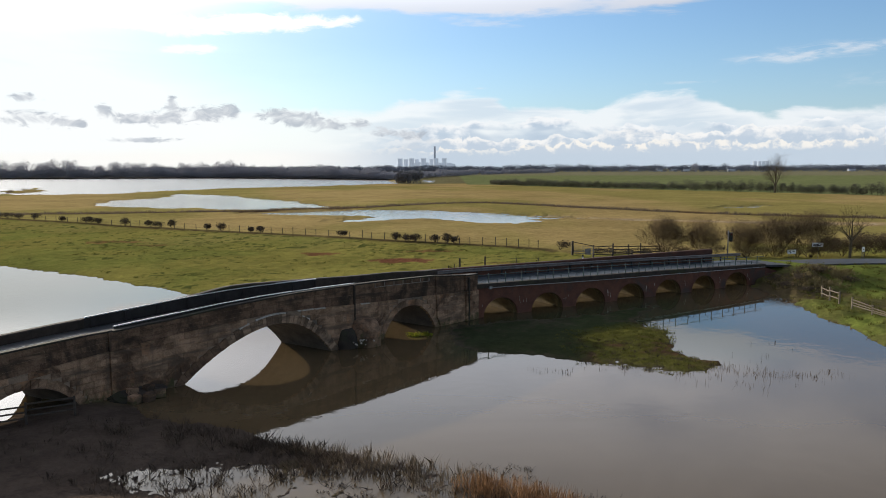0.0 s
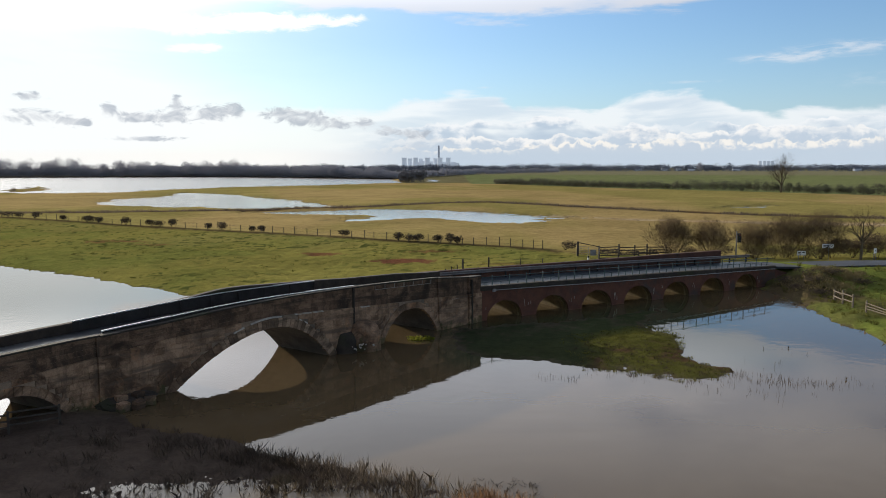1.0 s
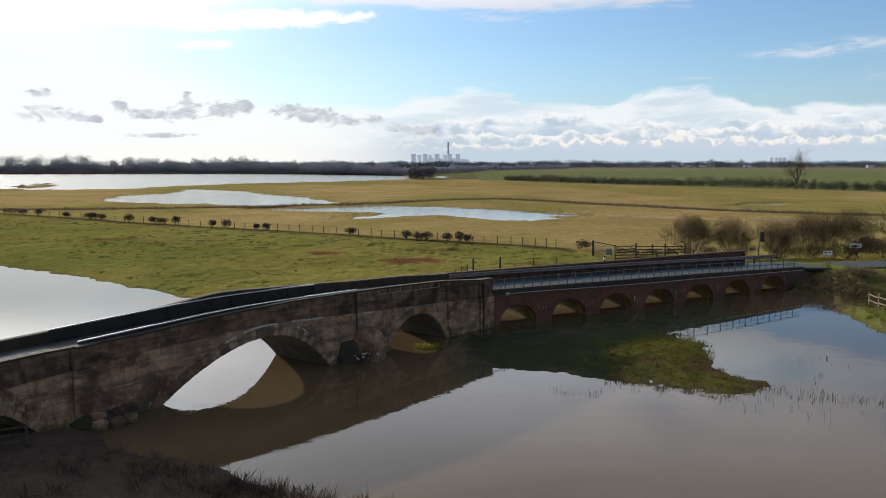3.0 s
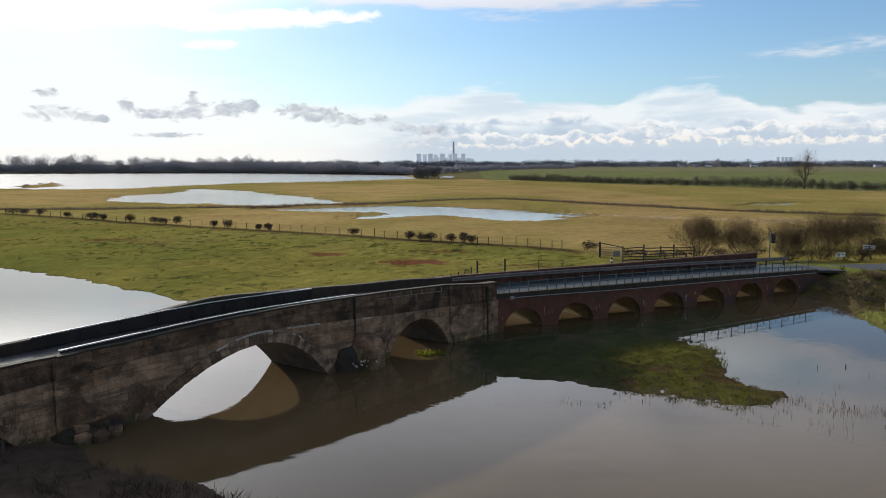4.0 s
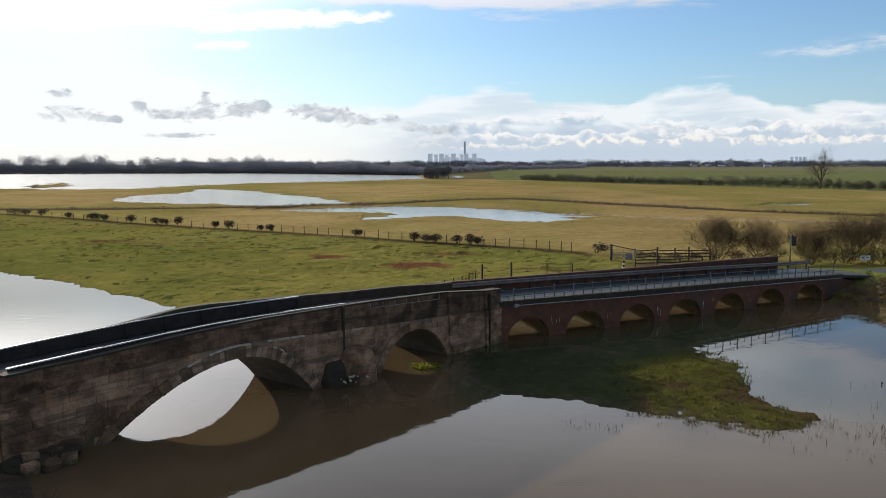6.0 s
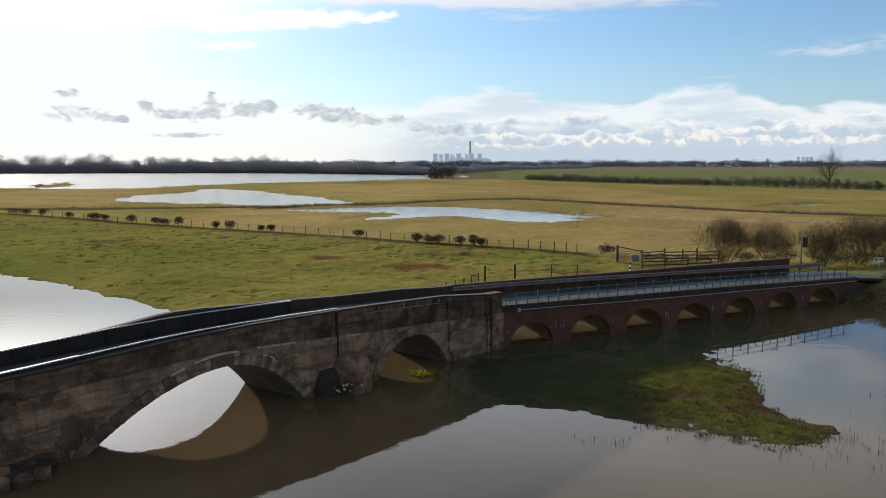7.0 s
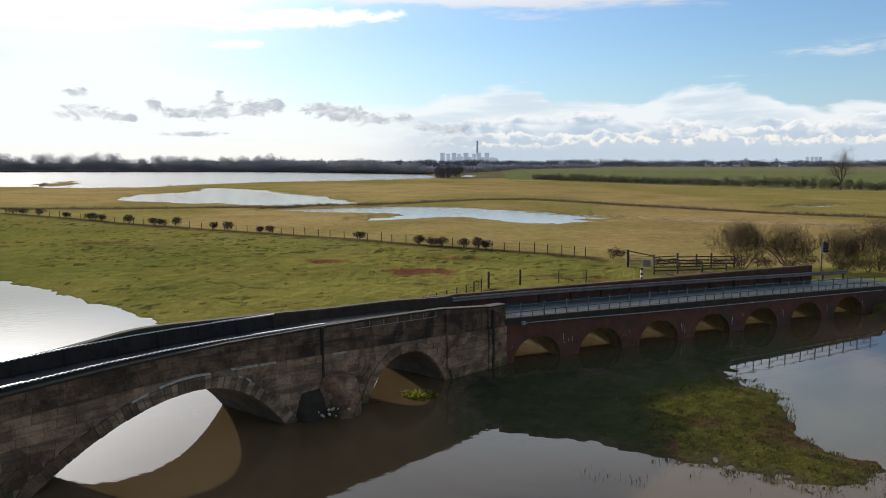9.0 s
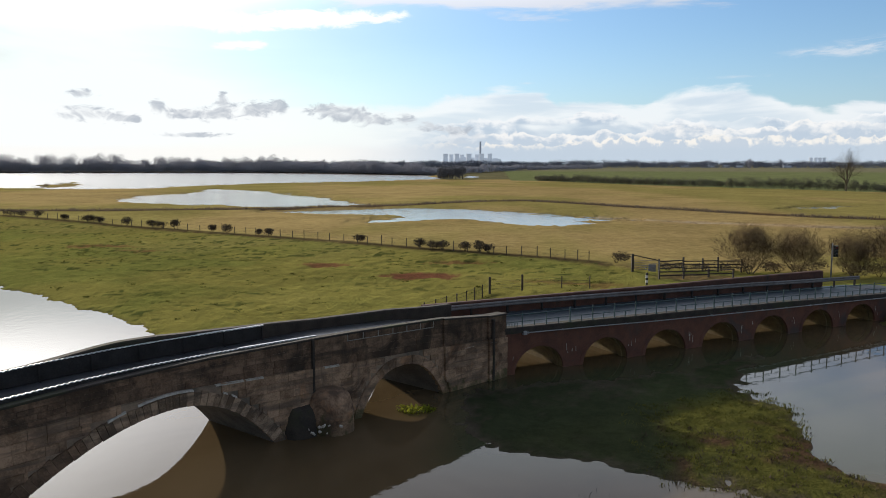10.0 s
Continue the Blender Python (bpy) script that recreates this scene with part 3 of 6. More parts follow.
def land(x, y):
    """Height of the ground and its cover."""
    n1, n2, n3 = fbm(x * 0.6, y * 0.6, 3), fbm(x * 0.11, y * 0.11, 9), fbm(x * 0.02, y * 0.02, 15)
    far = np.hypot(x, y)
    wob = (n1 - 0.5) * np.clip(far * 0.02, 0.9, 5) + (n2 - 0.5) * np.clip(far * 0.045, 1.5, 14)
    n0 = fbm(x * 2.3, y * 2.3, 71, 3)
    wob = wob + (n0 - 0.5) * np.clip(far * 0.012, 0.5, 2)
    river = outside(RIVER, x, y) + wob * 0.8
    isle = -outside(ISLAND, x, y) + wob * 0.9
    ponds = np.minimum.reduce([outside(p, x, y) for p in (POND_A, POND_B, PUDDLE, SLIVER)])
    ponds = ponds + smooth(x, -8, 22) * (y < 235) * (fbm(x * 0.10 + 7, y * 0.55, 52) - 0.5) * 16
    lake = np.maximum(outside(LAKE, x, y), -outside(SPIT, x, y) * 0.6)
    ponds = np.minimum(ponds, lake) + wob
    near_road = along(ROAD_LINE, x, y)
    z = 0.36 + 0.30 * (n3 - 0.4) + 0.10 * (n2 - 0.5) + 0.03 * (n1 - 0.5)
    z = z + 0.35 * np.exp(-(along(BANK_LINE, x, y) / 7.0) ** 2)
    z = z + np.where(far > 300, (far - 300) * 0.0004, 0)
    side = (y > np.interp(x, [p[0] for p in BANK_LINE], [p[1] for p in BANK_LINE]))
    z = z + np.where((far > 60) & (far < 200), np.where(side, 0.06, 0.34) * (n1 - 0.5) + 0.10 * (n0 - 0.5), 0)
    # the right-hand bank climbs to the road
    z = z + smooth(near_road, 11.0, 2.6) * (1.40 + 0.5 * smooth(np.hypot(x - 29.8, y - 75.5), 10.0, 3.0) - z)
    z = np.where(outside(RIVER, x, y) < 30, np.minimum(z, 0.03 + (0.10 + 0.22 * smooth(x, 25.0, 30.0)) * river), z)
    z = np.where(river < 0, np.maximum(0.16 * river, -0.9), z)
    back, run = -((x - P0.x) * -BN.x + (y - P0.y) * -BN.y), (x - P0.x) * BD.x + (y - P0.y) * BD.y
    bank = np.interp(back, [6.4, 7.6, 11.0, 14.0, 18.0], [-0.3, 0.05, 0.16, 0.45, 0.3]) + 0.05 * (n1 - 0.5)
    behind = (back > 6.4) & (back < 17) & (run > -1.0) & (run < 31.5)
    z = np.where(behind, np.maximum(z, bank), z)
    z = np.where((back > -0.6) & (back < 6.0) & (run > 0.0) & (run < 33.4), np.minimum(z, -0.25), z)
    isle_z = np.minimum(0.05 * isle + 0.01, 0.09) + 0.12 * (n1 - 0.47) + 0.05 * (n2 - 0.5) + 0.05 * (n0 - 0.5)
    deep = (x - P0.x) * -BN.x + (y - P0.y) * -BN.y
    isle_z = isle_z - 0.05 * smooth(deep, 9.0, 6.0)
    marsh = np.exp(-(np.hypot((x + 6.6) / 9.4, (y - 26.2 - (x + 5.0) * -0.14) / 2.5) ** 4))
    z = z - marsh * (0.07 + z) + marsh * (0.10 * (n1 - 0.50) + 0.18 * (n0 - 0.50) + 0.26 * (fbm(x * 4.5, y * 4.5, 88, 3) - 0.55))
    z = np.where(isle > -4, np.maximum(z, np.where(isle > 0, isle_z, 0.16 * isle)), z)
    z = np.where(ponds < 4, np.minimum(z, 0.03 * ponds + 0.01), z)
    z = np.where(ponds < 0, np.maximum(0.05 * ponds, -0.4), z)
    ditch = along(DITCH, x, y) + (n2 - 0.5) * 3
    z = z - 0.25 * np.exp(-(ditch / 1.5) ** 2) * (z > 0.12)
    wash = along(WASH, x, y) + (fbm(x * 0.05, y * 0.35, 57) - 0.5) * 5
    z = np.where((wash < 1.2) & (x > 20), np.minimum(z, 0.10 + (fbm(x * 0.12, y * 0.9, 58) - 0.52) * 0.9), z)
    # cover
    olive, ochre, pasture, lush, brown, mud = (0.232, 0.192, 0.064), (0.300, 0.218, 0.090), (0.196, 0.175, 0.046), (0.158, 0.160, 0.040), (0.082, 0.052, 0.030), (0.082, 0.062, 0.048)
    c = np.ones(np.shape(x) + (3,)) * np.array(olive)
    c = mixc(c, ochre, smooth(fbm(x * 0.025, y * 0.012, 30), 0.40, 0.62))
    c = c * (1 + 0.16 * smooth(-x, -15, 45) * (far < 420))[..., None]
    green_side = (~side) | (x > 40) & (y < 110)
    c = np.where(green_side[..., None], mixc(np.ones(np.shape(c)) * np.array(pasture), lush, smooth(n2 + n3 * 0.6, 0.65, 1.05)), c)
    c = np.where(green_side[..., None], mixc(c, olive, smooth(fbm(x * 0.05, y * 0.05, 44), 0.5, 0.75) * 0.45), c)
    hedge_side = (x > -40) & (y > np.interp(x, [p[0] for p in HEDGE_LINE], [p[1] for p in HEDGE_LINE]))
    lushfar = mixc(np.ones(np.shape(c)) * np.array((0.150, 0.165, 0.070)), (0.180, 0.165, 0.10), smooth(far, 900, 1200))
    c = np.where((hedge_side & (x > 10))[..., None], lushfar, c)
    c = np.where((hedge_side & (x <= 10) & (far > 540))[..., None], np.array((0.140, 0.125, 0.065)), c)
    c = mixc(c, (0.33, 0.225, 0.125), smooth(along(WASH, x, y) + (n2 - 0.5) * 8, 7.0, 1.0) * smooth(x, 18, 50) * 0.75)
    c = mixc(c, (0.36, 0.29, 0.20), smooth(wash, 2.2, 0.6) * (x > 18) * 0.7)
    c = mixc(c, brown, np.exp(-(ditch / 3.0) ** 2) * 1.4)
    c = mixc(c, brown, np.exp(-(along(BANK_LINE, x, y) / 1.3) ** 2) * smooth(n1, 0.2, 0.5))
    c = mixc(c, (0.060, 0.046, 0.024), np.exp(-((along(FENCE_LINE, x, y) + (n1 - 0.5) * 1.2) / 1.1) ** 2) * 0.85)
    for px, py, r, wide, much in ((-18.0, 99.8, 1.9, 1.9, 0.9), (-6.5, 92.4, 2.5, 2.0, 1.0), (-52.4, 116, 2.4, 2.4, 0.7), (-3.2, 101.5, 1.8, 2.2, 0.7), (-43.9, 110.5, 1.5, 2.6, 0.6), (5.5, 89.0, 1.7, 2.2, 0.45), (10.0, 87.4, 1.6, 2.0, 0.5)):
        c = mixc(c, (0.150, 0.066, 0.036), smooth(np.hypot((x - px) / wide, y - py) + (n1 - 0.5) * 2.2 + (n0 - 0.5) * 1.6, r, r * 0.55) * much)
    c = mixc(c, (0.170, 0.115, 0.055), smooth(np.hypot((x - 20.5) / 5.5, (y - 92.2) / 2.2) + (n1 - 0.5) * 1.0, 1.1, 0.6) * 0.85)
    # shadow line beside the pasture fence ditch, painted dark into the cover
    c = mixc(c, (0.035, 0.036, 0.014), np.exp(-(along([(-2.4, 74.0), (-0.6, 78.4), (1.2, 81.8)], x, y) / 0.55) ** 2) * 0.9)
    clods = smooth(fbm(x * 0.7, y * 1.6, 63, 3), 0.64, 0.70) * smooth(fbm(x * 0.05, y * 0.08, 64), 0.42, 0.58) * ((~side) & (y > 66) & (x < 20))
    c = mixc(c, (0.050, 0.062, 0.018), clods * 0.85)
    isle_here = (isle > -1) & (outside(RIVER, x, y) < 0)
    c = np.where(isle_here[..., None], mixc(np.ones(np.shape(c)) * np.array((0.080, 0.078, 0.020)), (0.078, 0.048, 0.028), smooth(n1 + n2 - 0.02 * (x - 9), 0.92, 1.15)), c)
    # wet drowned ground, darkened further: viaduct shade painted into the island cover
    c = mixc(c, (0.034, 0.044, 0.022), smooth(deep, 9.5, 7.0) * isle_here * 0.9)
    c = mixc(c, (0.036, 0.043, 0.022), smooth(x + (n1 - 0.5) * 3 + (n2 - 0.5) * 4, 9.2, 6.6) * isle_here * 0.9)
    c = np.where(((x > 26) & (y < 84) & (y > 40))[..., None], mixc(np.ones(np.shape(c)) * np.array((0.140, 0.165, 0.036)), (0.105, 0.108, 0.032), smooth(n1 + n2, 0.8, 1.2)), c)
    c = mixc(c, (0.070, 0.050, 0.030), smooth(np.hypot((x - 31.5) / 4.5, (y - 70) / 6.5) + (n1 - 0.5) * 1.2, 1.15, 0.6) * 0.9)
    c = mixc(c, (0.070, 0.054, 0.032), smooth(x + (n2 - 0.5) * 4, 31.0, 33.5) * smooth(y, 66, 61) * (y > 30) * 0.8)
    c = mixc(c, mud, smooth(-y + 38, -2, 3) * (x < 30) * smooth(x, 26, 12))
    c = mixc(c, (0.060, 0.052, 0.026), smooth(-y + 28, -2, 1) * smooth(n1 + n2, 1.0, 1.2) * (x < 26) * (x > -7))
    c = mixc(c, mud, smooth(z, 0.05, 0.0) * 0.7)
    c = mixc(c, (0.055, 0.050, 0.042), smooth(far, 690, 730) * (x < -45) * (y > 650))
    return z, c


def make_ground():
    front = np.radians(np.linspace(-36, 36, 620))
    rest = np.radians(np.linspace(36, 324, 90)[1:-1])
    turns = np.concatenate([front, rest])
    radii = np.concatenate([[0.002, 6, 12], 15 * np.exp(np.linspace(0, np.log(4900 / 15), 760))])
    r, t = np.meshgrid(radii, turns, indexing="ij")
    x, y = r * np.sin(t), r * np.cos(t)
    z, c = land(x, y)
    rows, cols = r.shape
    k = np.arange(rows * cols).reshape(rows, cols)
    a, b = k[:-1], k[1:]
    faces = np.stack([a, np.roll(a, -1, 1), np.roll(b, -1, 1), b], -1).reshape(-1, 4)
    me = bpy.data.meshes.new("ground")
    me.vertices.add(rows * cols)
    me.vertices.foreach_set("co", np.stack([x, y, z], -1).astype(np.float32).ravel())
    me.loops.add(faces.size)
    me.loops.foreach_set("vertex_index", faces.astype(np.int32).ravel())
    me.polygons.add(len(faces))
    me.polygons.foreach_set("loop_start", np.arange(0, faces.size, 4, dtype=np.int32))
    me.polygons.foreach_set("loop_total", np.full(len(faces), 4, dtype=np.int32))
    me.update(calc_edges=True)
    me.shade_smooth()
    layer = me.color_attributes.new("cover", "FLOAT_COLOR", "POINT")
    layer.data.foreach_set("color", np.concatenate([c, np.ones(c.shape[:2] + (1,))], -1).astype(np.float32).ravel())
    me.materials.append(GROUND)
    return tagged(new("ground", me), "flat winter pasture and flood meadow in green and ochre", "ground", kind="structure")


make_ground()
g = Geo()
g.quad((-4800, -400, 0), (4800, -400, 0), (4800, 4800, 0), (-4800, 4800, 0))
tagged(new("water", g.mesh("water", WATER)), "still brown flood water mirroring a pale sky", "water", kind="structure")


# ---- stone bridge ----
TOP_S = [-0.4, 1.1, 4.3, 9.5, 12, 17, 21, 25, 28, 29.3, 33, 40, 60]
TOP_Z = [3.38, 3.42, 3.72, 3.90, 3.95, 3.98, 3.84, 3.58, 3.48, 3.46, 3.26, 2.85, 2.3]
FAR_TOP_S = [-0.4, 1.1, 4.3, 9.0, 11.4, 14, 16.4, 17.1, 18.7, 19.5, 20.3, 22, 25, 28, 29.3, 33, 40, 60]
FAR_TOP_Z = [3.40, 3.45, 3.70, 3.87, 4.02, 4.14, 4.25, 4.30, 4.31, 4.24, 4.14, 3.94, 3.72, 3.56, 3.50, 3.26, 2.85, 2.3]
ROAD_Z = [2.53, 2.72, 3.15, 3.40, 3.38, 3.40, 3.32, 3.18, 3.05, 3.0, 2.78, 2.38, 1.85]
GUARD_S = [11, 12, 14.5, 17, 19, 21.5, 25, 28, 30]
GUARD_Z = [3.97, 4.01, 4.06, 4.09, 4.08, 4.00, 3.80, 3.63, 3.5]
LEDGE_S = [-1, 4.4, 8, 11, 15, 18, 21, 25, 28, 33, 60]
LEDGE_Z = [2.15, 2.38, 2.52, 2.67, 2.89, 3.03, 2.95, 2.78, 2.55, 2.1, 1.2]
curve = lambda xs, zs: (lambda s: float(np.interp(s, xs, zs)))
ztop, zroad, zguard, zledge, zfar = curve(TOP_S, TOP_Z), curve(TOP_S, ROAD_Z), curve(GUARD_S, GUARD_Z), curve(LEDGE_S, LEDGE_Z), curve(FAR_TOP_S, FAR_TOP_Z)
# each arch: middle, half span towards the far end and towards the brick end, crown, and how round each flank is
ARCHES = [(6.95, 2.62, 2.62, 1.97, 2.57, 2.57, 1.0), (18.3, 5.98, 4.25, 2.41, 1.80, 2.30, 1.0), (32.1, 2.5, 2.5, 1.47, 2.3, 2.3, 1.0)]
FAR_ARCHES = [(6.95, 2.2, 2.2, 1.80, 2.5, 2.5, 1.0), (19.0, 4.35, 4.35, 2.25, 2.6, 2.6, 1.0), (32.4, 2.3, 1.75, 1.38, 2.3, 2.3, 1.0)]  # the narrower rings on the far face


def arch_z(arch, s, grow=0.0):
    """Height of the intrados at s; grow gives the back of a ring that thick."""
    mid, left, right, crown, pl, pr, q = arch
    w, p = (left, pl) if s > mid else (right, pr)
    u = abs(s - mid) / (w + grow)
    return (crown + grow) * (1 - u ** p) ** q if u < 1 else -6.0 * (u - 1) * (crown + grow)


def arch_reach(arch, level, way, grow=0.0):
    """How far the opening reaches from its middle at a level, towards way."""
    mid, left, right, crown, pl, pr, q = arch
    w, p = (left, pl) if way > 0 else (right, pr)
    f = level / (crown + grow)
    if f >= 1:
        return 0.0
    return (w + grow) * ((1 - f ** (1 / q)) ** (1 / p) if f > 0 else 1 - f / 6.0)


def under(s, arches, low=-1.0):
    return max([low] + [arch_z(a, s) for a in arches if abs(s - a[0]) < 12])


def ring_cuts(arches, low):
    turns = np.sin(np.linspace(-math.pi / 2, math.pi / 2, 33))
    return [np.array([a[0] + arch_reach(a, low, t) * t for t in turns]) for a in arches]


def ring_path(arch, low, count):
    """count + 1 points evenly along the intrados from foot to foot, each with its outward normal."""
    turns = np.sin(np.linspace(-math.pi / 2, math.pi / 2, 161))
    s = np.array([arch[0] + arch_reach(arch, low, t) * t for t in turns])
    z = np.array([max(low, arch_z(arch, v)) for v in s])
    run = np.concatenate([[0], np.cumsum(np.hypot(np.diff(s), np.diff(z)))])
    want = np.linspace(0, run[-1], count + 1)
    ps, pz = np.interp(want, run, s), np.interp(want, run, z)
    ahead, back = np.clip(want + 0.12, 0, run[-1]), np.clip(want - 0.12, 0, run[-1])
    ds, dz = np.interp(ahead, run, s) - np.interp(back, run, s), np.interp(ahead, run, z) - np.interp(back, run, z)
    size = np.hypot(ds, dz)
    return [(a, b, -v / m, u / m) for a, b, u, v, m in zip(ps, pz, ds, dz, size)]


def body(place, s0, s1, arches, top, off0, off1, far_arches=None, low=-1.0, step=0.25):
    """Solid masonry between two faces, pierced by arches that may narrow towards the far face."""
    far_arches = far_arches or arches
    shell, vault = Geo(), Geo()
    for off, rings in ((off0, arches), (off1, far_arches)):
        cuts = sorted({round(c, 4) for c in [*np.arange(s0, s1, step), s1, *np.concatenate(ring_cuts(rings, low))] if s0 <= c <= s1})
        for p, q in zip(cuts, cuts[1:]):
            if q - p < 1e-3:
                continue
            zp, zq = under(p + 1e-4, rings, low), under(q - 1e-4, rings, low)
            shell.quad(place(p, off, zp), place(q, off, zq), place(q, off, top(q)), place(p, off, top(p)))
            if off == off0:
                shell.quad(place(p, off0, top(p)), place(q, off0, top(q)), place(q, off1, top(q)), place(p, off1, top(p)))
    for near_ring, far_ring in zip(ring_cuts(arches, low), ring_cuts(far_arches, low)):
        a = [place(s, off0, under(s + (1e-4 if k < 16 else -1e-4), arches, low)) for k, s in enumerate(near_ring)]
        b = [place(s, off1, under(s + (1e-4 if k < 16 else -1e-4), far_arches, low)) for k, s in enumerate(far_ring)]
        for k in range(len(a) - 1):
            vault.quad(a[k], a[k + 1], b[k + 1], b[k])
    for s in (s0, s1):
        shell.quad(place(s, off0, low), place(s, off1, low), place(s, off1, top(s)), place(s, off0, top(s)))
    return shell, vault


def strip(place, s0, s1, profile, top, step=0.5):
    """Sweeps a profile of (off, dz) along the bridge on the line top(s)."""
    n = max(2, int((s1 - s0) / step) + 1)
    g = Geo()
    g.sweep([[place(s, off, top(s) + dz) for off, dz in profile] for s in np.linspace(s0, s1, n)])
    return g


def fixed(name, geo, mat, parent, label="", smooth_it=False, kind=""):
    """A part built at its place in the world."""
    me = geo.mesh(name, mat, smooth_it)
    recalc(me)
    return hung(name, me, parent, label, kind)


def hung(name, me, parent, label="", kind=""):
    ob = tagged(new(name, me), label, kind=kind)
    root = parent
    while root.parent:
        root = root.parent
    ob.parent = parent
    if parent is root:
        ob.matrix_parent_inverse = root.matrix_basis.inverted()
    return ob


def hang_vaults(place, geo, arches, mat, parent, label, origin, axis):
    """One soffit a part: the faces are shared out by the arch they lie over."""
    mids = [a[0] for a in arches]
    lots, seen = [Geo() for _ in arches], [{} for _ in arches]
    for f in geo.f:
        mid = sum((Vector(geo.v[k]) for k in f), Vector()) / len(f)
        s = (Vector((mid.x, mid.y)) - origin).dot(axis)
        lot = lots[min(range(len(mids)), key=lambda k: abs(mids[k] - s))]
        known = seen[lots.index(lot)]
        for k in f:
            if geo.v[k] not in known:
                known[geo.v[k]] = len(lot.v)
                lot.v.append(geo.v[k])
        lot.f.append(tuple(known[geo.v[k]] for k in f))
    for lot in lots:
        if lot.f:
            fixed("vault", lot, mat, parent, label)


BARREL = 4.5
bridge = thing("stone_bridge", SP(15, 2, 0), "old weathered sandstone bridge with three low arches over flood water", "bridge")
shell, vault = body(SP, -0.3, 60.0, ARCHES, lambda s: zledge(s) - 0.02, 0.05, BARREL, FAR_ARCHES)
spandrel = fixed("spandrel_wall", shell, BACKING, bridge)
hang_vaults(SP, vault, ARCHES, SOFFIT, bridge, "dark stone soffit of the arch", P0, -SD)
core = lambda s: zroad(s) - 0.12
fixed("fill", strip(SP, -0.28, 60, [(0.16, -0.5), (BARREL - 0.05, -0.5), (BARREL - 0.05, 0), (0.16, 0)], core), BACKING, bridge)
near_parapet = fixed("parapet", strip(SP, -0.3, 60, [(0.12, -0.02), (0.48, -0.02), (0.48, 1.0), (0.12, 1.0)], lambda s: 0.0), BACKING, bridge, "soot-dark stone parapet")
me = near_parapet.data
for v in me.vertices:
    s = -(Vector((v.co.x, v.co.y)) - P0).dot(SD)
    v.co.z = zledge(s) - 0.05 if v.co.z < 0.5 else ztop(s) - 0.02
FAR_P = (4.02, 4.5)
g = Geo()
g.sweep([[SP(s, FAR_P[0], zroad(s) - 0.3), SP(s, FAR_P[1], zroad(s) - 0.6), SP(s, FAR_P[1], zfar(s) - 0.08), SP(s, FAR_P[1] - 0.1, zfar(s)), SP(s, FAR_P[0] + 0.05, zfar(s)), SP(s, FAR_P[0], zfar(s) - 0.05)] for s in np.linspace(-0.3, 60, 120)])
fixed("parapet", g, MOSS_SHADE, bridge, "far stone parapet black with moss and painted shade")
fixed("carriageway", strip(SP, -0.3, 60, [(0.48, -0.12), (FAR_P[0], -0.12), (FAR_P[0], 0), (2.2, 0.05), (0.48, 0)], zroad), WET_LANE, bridge, "narrow wet asphalt lane")

# corrugated guard sheets bolted inside both parapets over the main arch
for off, first in ((0.50, 11.62), (3.97, 12.1)):
    g, cap = Geo(), Geo()
    n = int((27.7 - first) / 0.05)
    ring = []
    for k in range(n + 1):
        s = first + (27.7 - first) * k / n
        wave = (0.0, 0.075, 0.075, 0.0)[k % 4]
        ring.append((s, off + wave - 0.02))
    g.sweep([[SP(s, off, zroad(s) + 0.03), SP(s, off + 0.012, zroad(s) + 0.03), SP(s, off + 0.012, zguard(s)), SP(s, off, zguard(s))] for s, o in ring[::8] + ring[-1:]])
    fixed("guard_sheet", g, BOARD, bridge, "dark steel guard sheet")
    cap.sweep([[SP(s, o - 0.03, zguard(s) - 0.01), SP(s, o + 0.03, zguard(s) - 0.01), SP(s, o + 0.03, zguard(s) + 0.03), SP(s, o - 0.03, zguard(s) + 0.03)] for s, o in ring])
    fixed("cap_edge", cap, COPING, bridge, "pale galvanised top edge")
    for lo, hi in ((first - 0.02, 15.3), (24.2, 27.72)):
        flat = Geo()
        flat.sweep([[SP(s, off - 0.05, zguard(s) + 0.032), SP(s, off + 0.07, zguard(s) + 0.032), SP(s, off + 0.07, zguard(s) + 0.05), SP(s, off - 0.05, zguard(s) + 0.05)] for s in np.linspace(lo, hi, 9)])
        fixed("cap_plate", flat, COPING, bridge, "flat pale steel cap")
    for k in range(9):
        s = 12.2 + k * 1.9
        post = Geo()
        o = off + (0.06 if off < 2 else -0.10)
        post.box((-0.03, -0.03, zroad(s)), (0.03, 0.03, zguard(s) - 0.05), Matrix.Translation(SP(s, o, 0)) @ Matrix.Rotation(radians(STONE_TURN), 4, "Z"))
        fixed("guard_post", post, BOARD, bridge)

# arch rings of single voussoirs
rng = random.Random(5)


def voussoirs(arch, thick, count, mat):
    path = ring_path(arch, -0.15, count)
    for (s0, z0, a0, b0), (s1, z1, a1, b1) in zip(path, path[1:]):
        t = thick * rng.uniform(0.90, 1.06)
        proud = rng.uniform(-0.050, -0.012)
        j = 0.010
        pts = [(s0 + j - a0 * 0.01, z0 - b0 * 0.01), (s1 - j - a1 * 0.01, z1 - b1 * 0.01), (s1 - j + a1 * t, z1 + b1 * t), (s0 + j + a0 * t, z0 + b0 * t)]
        g = Geo()
        g.prism([SP(s, 0.3, z) for s, z in pts], [SP(s, proud, z) for s, z in pts])
        fixed("voussoir", g, SOOT if s0 > 21.2 and arch[0] < 30 else mat, spandrel)


voussoirs(ARCHES[1], 0.52, 45, RINGSTONE)
voussoirs(ARCHES[0], 0.42, 21, STONE)
voussoirs(ARCHES[2], 0.42, 19, STONE)

# coursed stone blocks
loose = {"low": Geo(), "top": Geo()}


